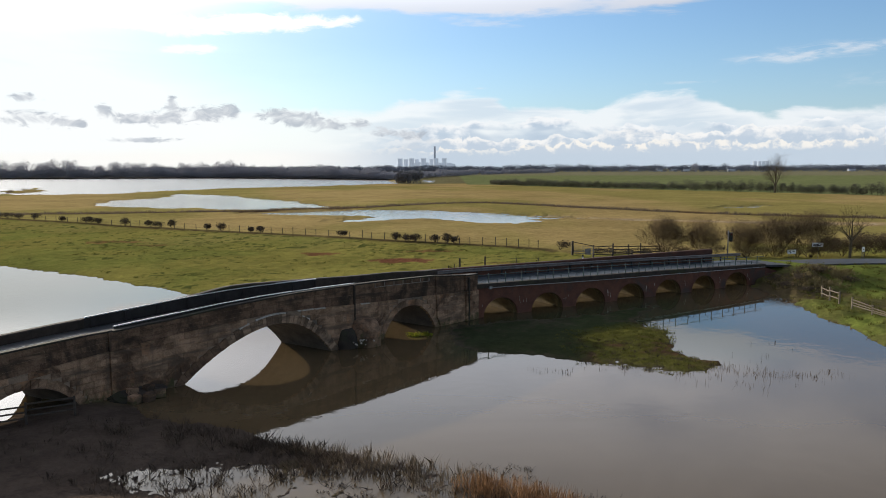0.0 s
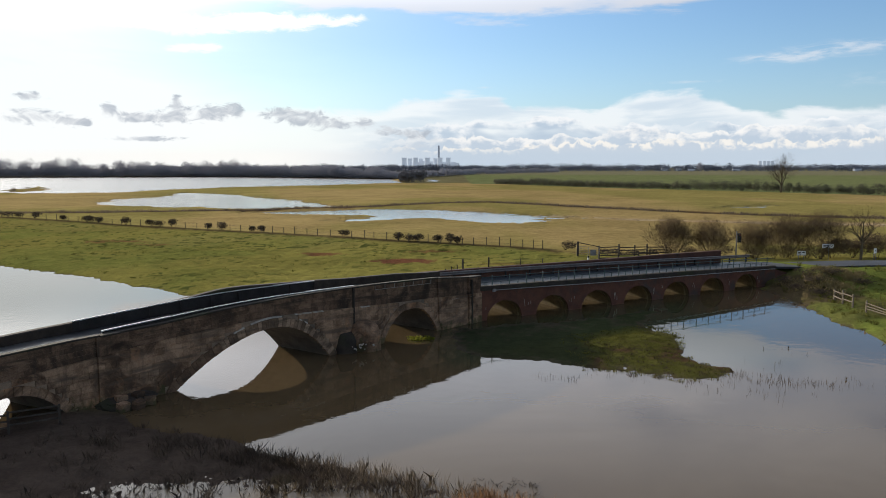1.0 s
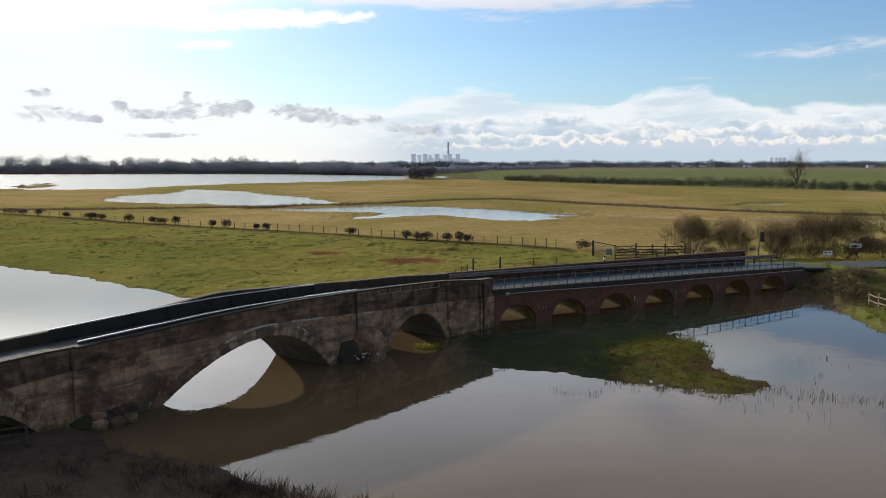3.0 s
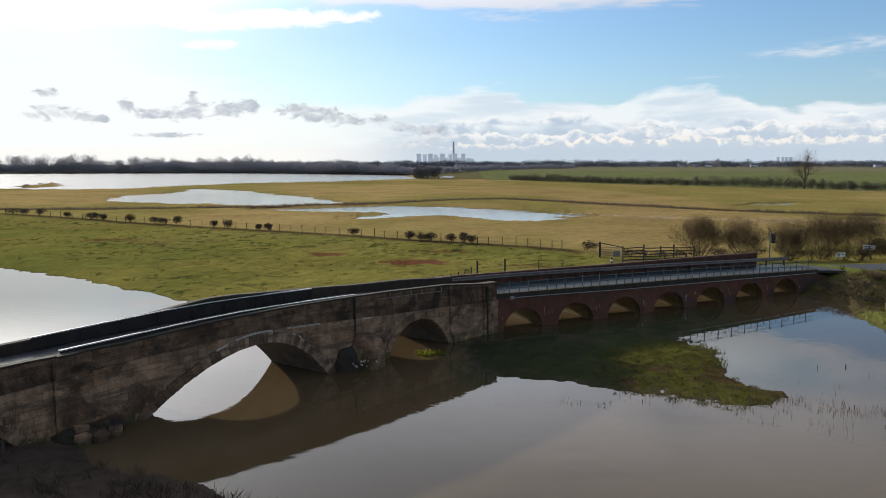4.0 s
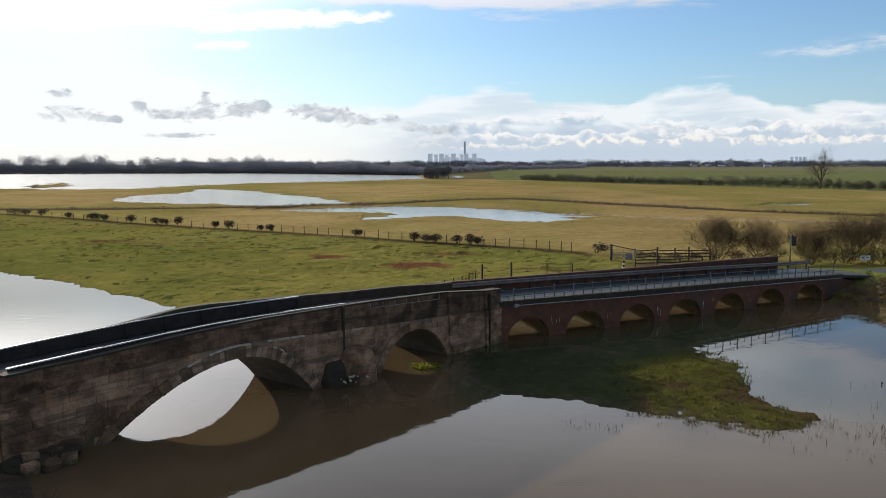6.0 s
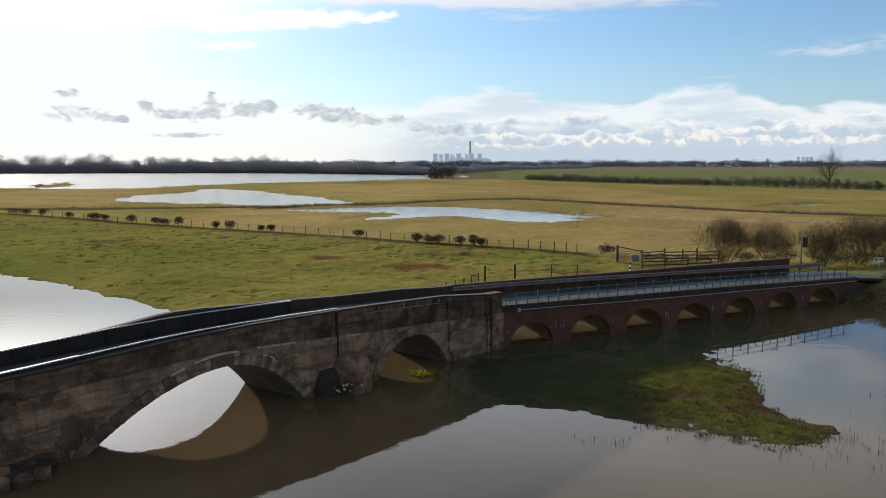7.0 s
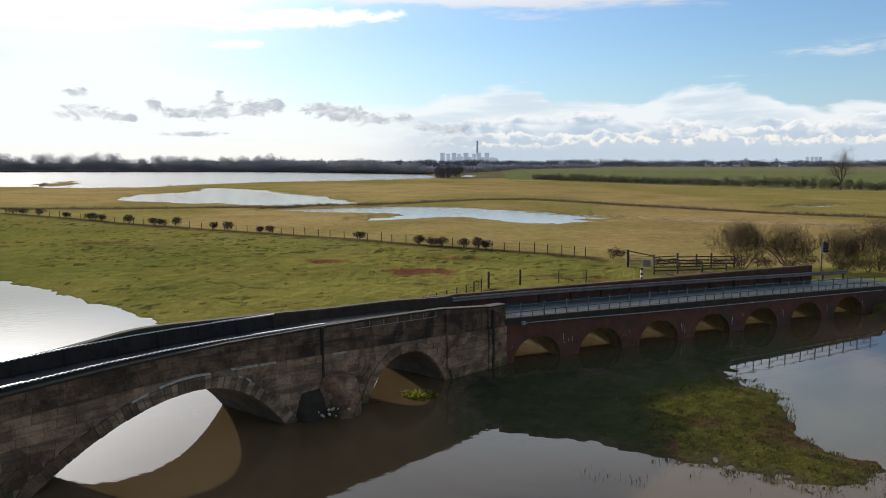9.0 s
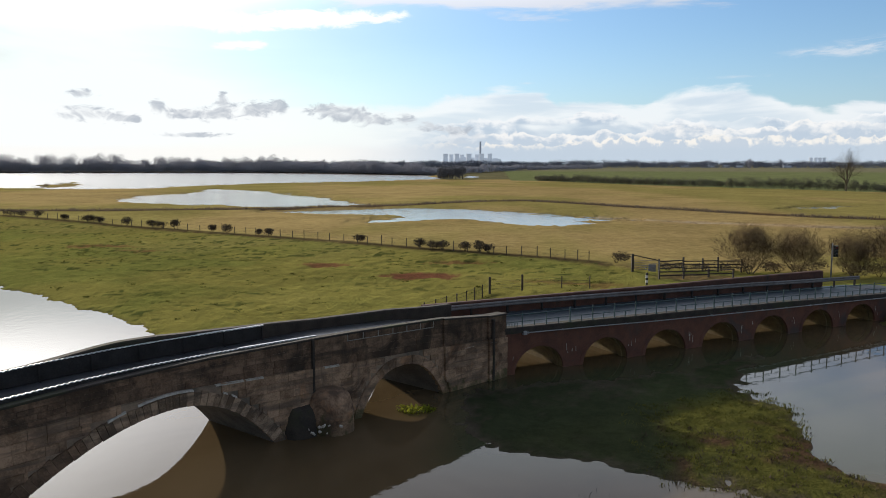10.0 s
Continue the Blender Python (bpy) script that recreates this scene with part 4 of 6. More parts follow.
def block(s0, s1, z00, z01, z10, z11, face, parent, joined, mat=None):
    """One block: bottom z00..z01, top z10..z11, with worn corners."""
    face += rng.uniform(-0.010, 0.008)
    g = joined or Geo()
    j = 0.002
    c = 0.006
    base = [(s0 + j, z00 + j), (s1 - j, z01 + j), (s1 - j, z11 - j), (s0 + j, z10 - j)]
    front = [(s0 + j + c, z00 + j + c), (s1 - j - c, z01 + j + c), (s1 - j - c, z11 - j - c), (s0 + j + c, z10 - j - c)]
    ring0, ring1, ring2 = [SP(s, face + 0.16, z) for s, z in base], [SP(s, face + 0.02, z) for s, z in base], [SP(s, face, z) for s, z in front]
    g.sweep([ring0, ring1, ring2])
    if not joined:
        hung("stone_block", g.mesh("stone_block", mat or STONE), parent)


def proud(s):
    """How far the wall stands forward: the abutment and its pilasters."""
    if s < 1.1:
        return -0.26
    if s < 4.25:
        return -0.12
    if 26.6 < s < 28.2:
        return -0.14
    return 0.0


def courses(low, high, count, face, parent, s_from, s_to, key, arches=()):
    edges = [1.1, 4.25, 12.05, 26.6, 28.2]
    for k in range(count):
        s = s_from
        while s < s_to - 0.2:
            e = s + rng.uniform(0.38, 1.1)
            for edge in edges:
                if s < edge - 0.05 and e > edge - 0.25:
                    e = edge
                    break
            e = min(e, s_to)
            f0, f1 = k / count, (k + 1) / count
            zz = [low(s) + (high(s) - low(s)) * f0, low(e) + (high(e) - low(e)) * f0, low(s) + (high(s) - low(s)) * f1, low(e) + (high(e) - low(e)) * f1]
            a, b = s, e
            if arches:
                level = min(zz[0], zz[1])
                for arch in arches:
                    grow = 0.42 if arch[3] < 2.2 else 0.52
                    right, left = arch[0] - arch_reach(arch, level, -1, grow), arch[0] + arch_reach(arch, level, 1, grow)
                    if b > right and a < left:
                        if a < right < b and right - a > b - left:
                            b = right
                        elif a < left < b:
                            a = left
                        else:
                            a = b
            if b - a > 0.12:
                block(a, b, *zz, face + proud((s + e) / 2), parent, loose[key] if s > 34 else None, SOOT if key == "top" else STONE)
            s = e


courses(lambda s: -0.35, zledge, 9, 0.0, spandrel, -0.3, 40.0, "low", ARCHES)
courses(zledge, ztop, 4, 0.10, near_parapet, -0.3, 40.0, "top")
for key, parent in (("low", spandrel), ("top", near_parapet)):
    hung("stone_course", loose[key].mesh("stone_course", STONE), parent, "coursed stone blocks at the far end", "stuff")
# top stones of the parapet and the pale ledge below it
for a, b, mat in ((14.5, 15.3, LIME), (15.4, 16.6, LIME), (10.7, 11.5, LIME), (0.6, 1.0, LIME), (2.2, 2.9, LIME)):
    low = 0.02 if a > 5 else -0.02
    fixed("ledge_stone", strip(SP, a, b, [(proud(a) - 0.01, -0.06), (0.12, -0.06), (0.12, low), (proud(a) - 0.01, low - 0.03)], zledge if a > 5 else (lambda s: 2.12), 0.4), mat, bridge, "lime-whitened ledge stone")
s = -0.35
while s < 40:
    e = s + rng.uniform(0.9, 1.4)
    for edge in (1.1, 4.25, 12.05, 28.0, 29.2):
        if s < edge - 0.05 and e > edge - 0.3:
            e = edge
            break
    o = proud((s + e) / 2) + 0.06
    g = strip(SP, s + 0.008, e - 0.008, [(o, 0.0), (0.49, 0.0), (0.49, 0.07), (o + 0.03, 0.085), (o, 0.06)], ztop, 0.5)
    fixed("coping_stone", g, MOSS_SHADE, near_parapet)
    s = e
# pale hood stones on the back of the main ring
for s0, s1 in ((17.55, 18.2), (18.22, 18.95), (18.97, 19.65), (20.1, 20.75), (15.75, 15.95), (16.15, 16.32)):
    g = Geo()
    g.sweep([[SP(s, o, arch_z(ARCHES[1], s, t)) for t, o in ((0.545, 0.1), (0.545, -0.06), (0.62, -0.03), (0.62, 0.1))] for s in np.linspace(s0, s1, 4)])
    fixed("hood_stone", g, LIME, bridge, "lime-whitened hood stone over the main arch")
# fresh pale pointing round the top course by the small arch
for a in np.arange(4.9, 10.2, 0.88):
    g = strip(SP, a, min(a + 0.9, 10.2), [(0.065, -0.30), (0.12, -0.30), (0.12, -0.275), (0.065, -0.275)], ztop, 0.5)
    g.box((-0.014, -0.02, ztop(a) - 0.30), (0.014, 0.04, ztop(a) + 0.02), Matrix.Translation(SP(a, 0.085, 0)) @ Matrix.Rotation(radians(STONE_TURN), 4, "Z"))
    fixed("pointing", g, MORTAR, near_parapet, "fresh pale mortar joint")
# dark drain joint and pilaster edges
for s, lo, hi, w in ((12.08, 0.9, 4.0, 0.045), (0.85, 0.0, 3.3, 0.06)):
    g = Geo()
    g.box((-w, -0.045, lo), (w, 0.12, hi), Matrix.Translation(SP(s, proud(s) - (0.0 if s > 5 else 0.02), 0)) @ Matrix.Rotation(radians(STONE_TURN), 4, "Z"))
    fixed("downpipe", g, MOSS_SHADE, bridge, "dark drain pipe down the face")


def cutwater(s, half, reach, shoulder, crest, ruin):
    """Rounded stone nose of a pier with a domed cap."""
    g = Geo()
    rings = []
    for k, f in enumerate((0, 0, 0.12, 0.35, 0.6, 0.82, 1.0)):
        z = (-1.0, shoulder, shoulder + (crest - shoulder) * 0.3, shoulder + (crest - shoulder) * 0.62, shoulder + (crest - shoulder) * 0.84, shoulder + (crest - shoulder) * 0.96, crest)[k]
        shrink = (1, 1, 0.96, 0.82, 0.6, 0.36, 0.1)[k]
        ring = []
        for i in range(13):
            a = math.pi * i / 12
            wob = 1 + ruin * (noise.noise(Vector((i * 0.7, k * 0.9, s))) )
            ring.append(SP(s - half * math.cos(a) * (0.35 + 0.65 * shrink) * wob, 0.12 - reach * math.sin(a) ** 0.8 * shrink * wob, z + ruin * 0.3 * noise.noise(Vector((i * 0.5, k, s * 2)))))
        rings.append(ring)
    g.sweep(rings)
    return g


fixed("cutwater", cutwater(11.4, 1.0, 1.45, 0.85, 1.85, 0.04), STONE, bridge, "rounded pale stone cutwater with a domed cap", True)
# added dark lump that stands for the shadowed gap left of the dome
fixed("cutwater", cutwater(12.66, 0.85, 0.72, 0.35, 1.25, 0.24), MOSS_SHADE, bridge, "dark lump in place of the shadowed gap beside the cutwater", True)
fixed("cutwater", cutwater(27.0, 1.5, 1.35, 0.10, 0.50, 0.26), MOSS_SHADE, bridge, "ruined stump of a pier nose")
for k, (s, o) in enumerate(((26.2, -1.1), (26.9, -1.35), (27.6, -1.2), (26.6, -0.7), (27.4, -0.6))):
    g = Geo()
    m = Matrix.Translation(SP(s, o, 0.30 + 0.2 * (k > 2))) @ Matrix.Rotation(radians(STONE_TURN + rng.uniform(-25, 25)), 4, "Z") @ Matrix.Rotation(rng.uniform(-0.3, 0.3), 4, "X")
    g.box((-0.27, -0.18, -0.3), (0.27, 0.18, 0.12), m)
    fixed("fallen_stone", g, SOOT if k % 2 else STONE, bridge, "tumbled pale footing stone")

# ---- brick viaduct ----
B_ARCH = [(2.55 + 4.64 * k, 1.64, 1.64, 1.43, 2.0, 2.0, 0.5) for k in range(7)]
deck_z = curve([0, 5.5, 10.5, 16, 22, 28.6, 34.6, 37], [2.54, 2.46, 2.36, 2.27, 2.16, 1.98, 1.84, 1.75])
viaduct = thing("brick_viaduct", BP(16, 2, 0), "red brick approach viaduct with seven low round arches", "bridge")
shell, vault = body(BP, 0.15, 34.6, B_ARCH, lambda s: deck_z(s) - 0.2, 0.0, 4.9)
wall = fixed("brick_wall", shell, BRICK, viaduct)
hang_vaults(BP, vault, B_ARCH, VAULT, viaduct, "brick soffit with ochre bounced light in its colour", P0, BD)
fixed("deck_edge", strip(BP, 0.1, 34.6, [(-0.10, -0.24), (0.40, -0.24), (0.40, 0.10), (-0.06, 0.10), (-0.10, 0.05)], deck_z), MOSS_SHADE, viaduct, "black mossy concrete deck edge")
fixed("carriageway", strip(BP, -1.5, 34.8, [(0.40, -0.16), (4.5, -0.16), (4.5, 0.0), (0.40, 0.0)], deck_z), ROAD, viaduct, "wet asphalt with the blue sky's reflection in its colour")
wall_top = curve([-3, 8.5, 13.5, 25, 32.3], [3.36, 3.27, 3.22, 3.19, 3.14])
g = Geo()
g.sweep([[BP(s, 4.5, 1.0), BP(s, 4.9, 1.0), BP(s, 4.9, wall_top(s) - 0.06), BP(s, 4.84, wall_top(s)), BP(s, 4.56, wall_top(s)), BP(s, 4.5, wall_top(s) - 0.06)] for s in np.linspace(-2.4, 32.2, 34)])
fixed("far_parapet", g, SHADE_BRICK, viaduct, "dark red brick parapet wall")
for arch in B_ARCH:
    path = ring_path(arch, -0.2, 18)
    for name, mat, label, lo, hi, o0, o1 in (("arch_ring", BRICK, "ring of header bricks", -0.01, 0.23, 0.1, -0.022), ("inner_rib", VAULT, "projecting rib under the vault", -0.09, 0.05, 0.75, 0.45)):
        g = Geo()
        g.sweep([[BP(s + a * q, o, z + b * q) for q, o in ((lo, o0), (lo, o1), (hi, o1), (hi, o0))] for s, z, a, b in path])
        fixed(name, g, mat, viaduct, label)
g = Geo()
g.sweep([[BP(s, 0.02, -0.4), BP(s, 0.42, -0.4), BP(s, 0.42, top), BP(s, 0.02, top)] for s, top in ((34.58, 1.58), (35.4, 1.38), (36.4, 1.1), (37.4, 0.75))])
fixed("wing_wall", g, SHADE_BRICK, viaduct, "dark brick wing wall running into the bank")
# lime runs below the arches
for k in range(28):
    mid = 2.55 + 4.64 * (k % 7) + rng.choice((-1.0, 1.0, 1.0, 1.0)) * rng.uniform(1.62, 2.25)
    z = rng.uniform(0.35, 1.0)
    tall, lean = rng.uniform(0.10, 0.42), rng.uniform(-0.05, 0.05)
    g = Geo()
    w = rng.uniform(0.012, 0.042)
    rings = []
    for f in (0.0, 0.3, 0.6, 1.0):
        half = w * (1 - 0.6 * f) * rng.uniform(0.7, 1.3)
        at = mid + lean * f
        rings.append([BP(at - half, -0.002, z + tall * f), BP(at + half, -0.002, z + tall * f), BP(at + half * 0.6, -0.018, z + tall * f), BP(at - half * 0.6, -0.018, z + tall * f)])
    g.sweep(rings)
    fixed("lime_run", g, LIME, wall)
# service pipe
g = Geo()
pipe_z = curve([1.5, 5.5, 10.5, 16, 22, 28.6, 34.5], [2.28, 2.20, 2.06, 1.95, 1.86, 1.75, 1.64])
g.sweep([[BP(s, -0.15 + 0.030 * math.cos(a), pipe_z(s) + 0.030 * math.sin(a)) for a in np.linspace(0, 2 * math.pi, 8, endpoint=False)] for s in np.linspace(1.6, 34.4, 20)])
pipe = fixed("service_pipe", g, PIPE, viaduct, "pale grey service pipe along the wall", True)
for k in range(15):
    s = 1.7 + k * 2.3
    g = Geo()
    g.box((-0.018, -0.085, -0.05), (0.018, 0.12, 0.05), Matrix.Translation(BP(s, -0.10, pipe_z(s))) @ Matrix.Rotation(radians(BRICK_TURN), 4, "Z"))
    fixed("bracket", g, PIPE, pipe)
g = Geo()
g.box((-0.13, -0.08, -0.10), (0.09, 0.1, 0.10), Matrix.Translation(BP(1.5, -0.12, 2.28)) @ Matrix.Rotation(radians(BRICK_TURN), 4, "Z"))
fixed("junction_box", g, PIPE, viaduct)

railing = thing("railing", BP(0.3, 0.1, 2.6), "green painted steel railing along the deck edge", "railing")
rail_z = curve([0, 5.6, 10.6, 16, 22, 28.6, 34.6, 38], [3.28, 3.26, 3.19, 3.09, 2.98, 2.82, 2.66, 2.6])
for k in range(22):
    s = 0.16 if k == 0 else 1.43 + 1.60 * (k - 1)
    g = Geo()
    z0 = deck_z(s)
    g.box((-0.028, -0.028, z0 - 0.1), (0.028, 0.028, rail_z(s) + 0.12), Matrix.Translation(BP(s, 0.06, 0)) @ Matrix.Rotation(radians(BRICK_TURN), 4, "Z"))
    g.box((-0.07, -0.06, z0 + 0.09), (0.07, 0.06, z0 + 0.12), Matrix.Translation(BP(s, 0.06, 0)) @ Matrix.Rotation(radians(BRICK_TURN), 4, "Z"))
    fixed("post", g, RAIL, railing)
for k in range(20):
    s = 2.23 + 1.60 * k
    g = Geo()
    g.box((-0.022, -0.022, deck_z(s) - 0.1), (0.022, 0.022, rail_z(s) - 0.38), Matrix.Translation(BP(s, 0.06, 0)) @ Matrix.Rotation(radians(BRICK_TURN), 4, "Z"))
    fixed("short_post", g, RAIL, railing)
for drop, r in ((0.0, 0.030), (0.38, 0.020)):
    g = Geo()
    g.sweep([[BP(s, 0.06 + r * math.cos(a), rail_z(s) - drop + r * math.sin(a)) for a in np.linspace(0, 2 * math.pi, 8, endpoint=False)] for s in np.linspace(0.1, 34.4, 22)])
    fixed("rail", g, RAIL, railing, smooth_it=True)
for k in range(9):
    g = Geo()
    s = 0.32 + 0.1 * k
    g.tube(BP(s, 0.06, deck_z(s) + 0.1), BP(s, 0.06, rail_z(s) - 0.42), 0.011, sides=5)
    fixed("baluster", g, RAIL, railing)

barrier = thing("crash_barrier", BP(10, 4.1, 2.6), "galvanised steel crash barrier on short posts", "barrier")
bar_z = curve([-2.5, 3.4, 8, 13, 18, 23, 27.5, 36], [3.16, 3.13, 3.06, 2.96, 2.86, 2.75, 2.62, 2.41])
g = Geo()
prof = ((0.0, -0.15), (0.05, -0.11), (0.05, -0.05), (0.0, 0.0), (0.05, 0.05), (0.05, 0.11), (0.0, 0.15), (-0.012, 0.15), (0.035, 0.10), (0.035, 0.06), (-0.015, 0.0), (0.035, -0.06), (0.035, -0.10), (-0.012, -0.15))
g.sweep([[BP(s, 4.0 - o, bar_z(s) + dz) for o, dz in prof] for s in np.linspace(-2.3, 35.9, 36)])
fixed("beam", g, BEAM, barrier)
for k in range(16):
    s = -2.0 + 2.5 * k
    g = Geo()
    g.box((-0.05, -0.06, deck_z(s) - 0.1), (0.05, 0.06, bar_z(s) + 0.1), Matrix.Translation(BP(s, 4.10, 0)) @ Matrix.Rotation(radians(BRICK_TURN), 4, "Z"))
    # near-black posts: the shade behind the road is put into their colour
    fixed("post", g, BOARD, barrier)

# ---- road beyond the viaduct ----

def ribbon(points, half, z):
    pts = [Vector(p) for p in points]
    fine = []
    for i in range(len(pts) - 1):
        p0, p1, p2, p3 = pts[max(i - 1, 0)], pts[i], pts[i + 1], pts[min(i + 2, len(pts) - 1)]
        for t in np.linspace(0, 1, 8, endpoint=False):
            fine.append(0.5 * (2 * p1 + (p2 - p0) * t + (2 * p0 - 5 * p1 + 4 * p2 - p3) * t * t + (3 * p1 - p0 - 3 * p2 + p3) * t ** 3))
    fine.append(pts[-1])
    g = Geo()
    rings, run = [], 0.0
    for i, p in enumerate(fine):
        d = (fine[min(i + 1, len(fine) - 1)] - fine[max(i - 1, 0)]).normalized()
        side = Vector((-d.y, d.x))
        run += (p - fine[max(i - 1, 0)]).length
        h = z(run)
        a, b = p - side * half, p + side * half
        rings.append([(a.x, a.y, h - 0.2), (b.x, b.y, h - 0.2), (b.x, b.y, h), (p.x, p.y, h + 0.04), (a.x, a.y, h)])
    g.sweep(rings)
    return g


g = ribbon([tuple(BP(34.4, 2.45, 0))[:2]] + ROAD_LINE[1:], 2.05, curve([0, 6, 40], [1.84, 1.55, 1.45]))
me = g.mesh("road", LANE)
recalc(me)
tagged(new("road", me), "wet country road leading away from the viaduct", "road", kind="structure")


# ---- plants ----
def limb(g, p, d, length, r, depth, rnd, twigs, bend=0.5, lift=0.15):
    """A branch that bends, tapers and forks; the thin ends go to the twigs."""
    steps = 3
    for k in range(steps):
        q = p + d * (length / steps)
        (g if r > 0.02 else twigs).tube(p, q, r, r * 0.82, 5 if r > 0.05 else 3)
        p, r = q, r * 0.82
        d = (d + Vector((rnd.uniform(-1, 1), rnd.uniform(-1, 1), rnd.uniform(-0.6, 1))) * 0.18 * bend + Vector((0, 0, lift * 0.12))).normalized()
        if depth > 0 and k > 0 or depth > 2:
            side = Vector((rnd.uniform(-1, 1), rnd.uniform(-1, 1), rnd.uniform(-0.2, 0.7))).normalized()
            limb(g, p, (d * 0.55 + side * 0.8).normalized(), length * rnd.uniform(0.5, 0.75), max(r * 0.6, 0.008), depth - 1, rnd, twigs, bend, lift)
    if depth > 0:
        for _ in range(2):
            side = Vector((rnd.uniform(-1, 1), rnd.uniform(-1, 1), rnd.uniform(-0.3, 0.8))).normalized()
            limb(g, p, (d * 0.75 + side * 0.6).normalized(), length * rnd.uniform(0.55, 0.8), max(r * 0.75, 0.008), depth - 1, rnd, twigs, bend, lift)


def bare_tree(name, at, height, seed, stems, label, trunk=0.16, depth=4, bark=None, twig=None, clear=0.25, spread=0.7, haze=0):
    rnd = random.Random(seed)
    ob = thing(name, at, label, "tree")
    g, t = Geo(), Geo()
    for k in range(stems):
        a = 2 * math.pi * k / max(stems, 1) + rnd.uniform(-0.4, 0.4)
        lean = spread if stems > 1 else 0.05
        d = Vector((math.cos(a) * lean, math.sin(a) * lean, 1)).normalized()
        p = Vector((math.cos(a) * trunk, math.sin(a) * trunk, -0.2)) if stems > 1 else Vector((0, 0, -0.2))
        if stems == 1:
            top = Vector((rnd.uniform(-0.2, 0.2), rnd.uniform(-0.2, 0.2), height * clear))
            g.tube(p, top, trunk, trunk * 0.8, 9)
            for j in range(5):
                b = 2 * math.pi * j / 5 + rnd.uniform(-0.4, 0.4)
                limb(g, top * rnd.uniform(0.7, 1.0), Vector((math.cos(b) * spread, math.sin(b) * spread, 1)).normalized(), height * 0.30, trunk * 0.5, depth, rnd, t)
            limb(g, top, Vector((0.05, 0, 1)), height * 0.34, trunk * 0.65, depth, rnd, t)
        else:
            limb(g, p, d, height * 0.36, trunk * 0.55, depth, rnd, t)
    part("trunk", g, bark or BARK, ob)
    if haze:
        for _ in range(9):
            a, q = rnd.uniform(0, 6.28), rnd.uniform(0.05, 0.24)
            up = rnd.uniform(0.26, 0.76) if stems > 1 else rnd.uniform(0.5, 0.8)
            tufts(t, (math.cos(a) * height * q, math.sin(a) * height * q, height * up), (height * 0.34, height * 0.34, height * 0.27), haze // 9, height * 0.034, rnd, 0.10, 1.6)
    part("crown", t, twig or TWIG, ob)
    return ob


def tufts(g, centre, reach, count, size, rnd, flat=1.0, out=0.0):
    """Loose ball of small twig clumps: bent slips of random turn, thicker at the rim."""
    cx, cy, cz = centre
    for _ in range(count):
        d = Vector((rnd.gauss(0, 1), rnd.gauss(0, 1), rnd.gauss(0, 1))).normalized() * (rnd.random() ** 0.4)
        p = Vector((cx + d.x * reach[0], cy + d.y * reach[1], cz + d.z * reach[2]))
        u = (Vector((rnd.gauss(0, 1), rnd.gauss(0, 1), rnd.gauss(0.3, 1))).normalized() + d * out + Vector((0, 0, 0.5 * out))).normalized() * size * rnd.uniform(0.6, 1.4)
        w = u.orthogonal().normalized() * size * rnd.uniform(0.25, 0.6) * flat
        g.quad(p - u - w * 0.4, p + w, p + u - w * 0.3, p - w)


def shrub(name, at, wide, tall, seed, label, mat, count=420, category="bush"):
    rnd = random.Random(seed)
    ob = thing(name, at, label, category)
    g, t = Geo(), Geo()
    for k in range(5):
        a = rnd.uniform(0, 6.28)
        d = Vector((math.cos(a) * 0.6, math.sin(a) * 0.6, 1)).normalized()
        limb(g, Vector((math.cos(a) * 0.08, math.sin(a) * 0.08, -0.1)), d, tall * 0.45, 0.04, 2, rnd, t)
    part("stems", g if g.v else t, mat, ob)
    c = Geo()
    for k in range(4):
        a = rnd.uniform(0, 6.28)
        tufts(c, (math.cos(a) * wide * 0.2, math.sin(a) * wide * 0.2, tall * rnd.uniform(0.48, 0.62)), (wide * 0.34, wide * 0.34, tall * 0.40), count // 4, 0.10 + 0.03 * tall, rnd, 0.5)
    part("crown", c, mat, ob)
    return ob


def ground_at(x, y):
    return float(land(np.array([[float(x)]]), np.array([[float(y)]]))[0][0, 0])


def here(x, y, dz=0.0):
    return Vector((x, y, ground_at(x, y) + dz))



def on_fence(column):
    k = [0, 100, 200, 300, 400, 500, 600, 700, 800, 900, 968]
    return float(np.interp(column, k, FENCE_X)), float(np.interp(column, k, FENCE_Y))


# thorn bushes cut by grazing along the fence
for i, (col, wide, tall) in enumerate(((8, 4.0, 1.3), (28, 3.0, 1.2), (57, 2.6, 1.5), (104, 1.8, 1.1), (148, 2.8, 1.4), (156, 2.2, 1.3), (170, 1.6, 1.2), (215, 2.2, 1.6), (261, 2.2, 1.3), (276, 2.6, 1.2), (298, 1.8, 1.6), (362, 1.4, 1.2), (386, 1.9, 1.5), (440, 1.4, 1.0), (458, 2.0, 1.2), (600, 1.9, 1.1), (696, 1.7, 1.3), (718, 2.4, 1.1), (732, 2.6, 1.2), (765, 1.8, 1.2), (787, 1.9, 1.5), (801, 1.5, 1.2))):
    x, y = on_fence(col)
    shrub("thorn_bush", here(x + 0.4, y + 1.0), wide, tall, 40 + i, "small dark thorn bush clipped round beside the field fence", THORN, 520)
x, y = 14.2, 101.5
shrub("thorn_bush", here(x, y), 3.2, 1.3, 77, "low dark thorn bush beside the field gate", THORN, 500)

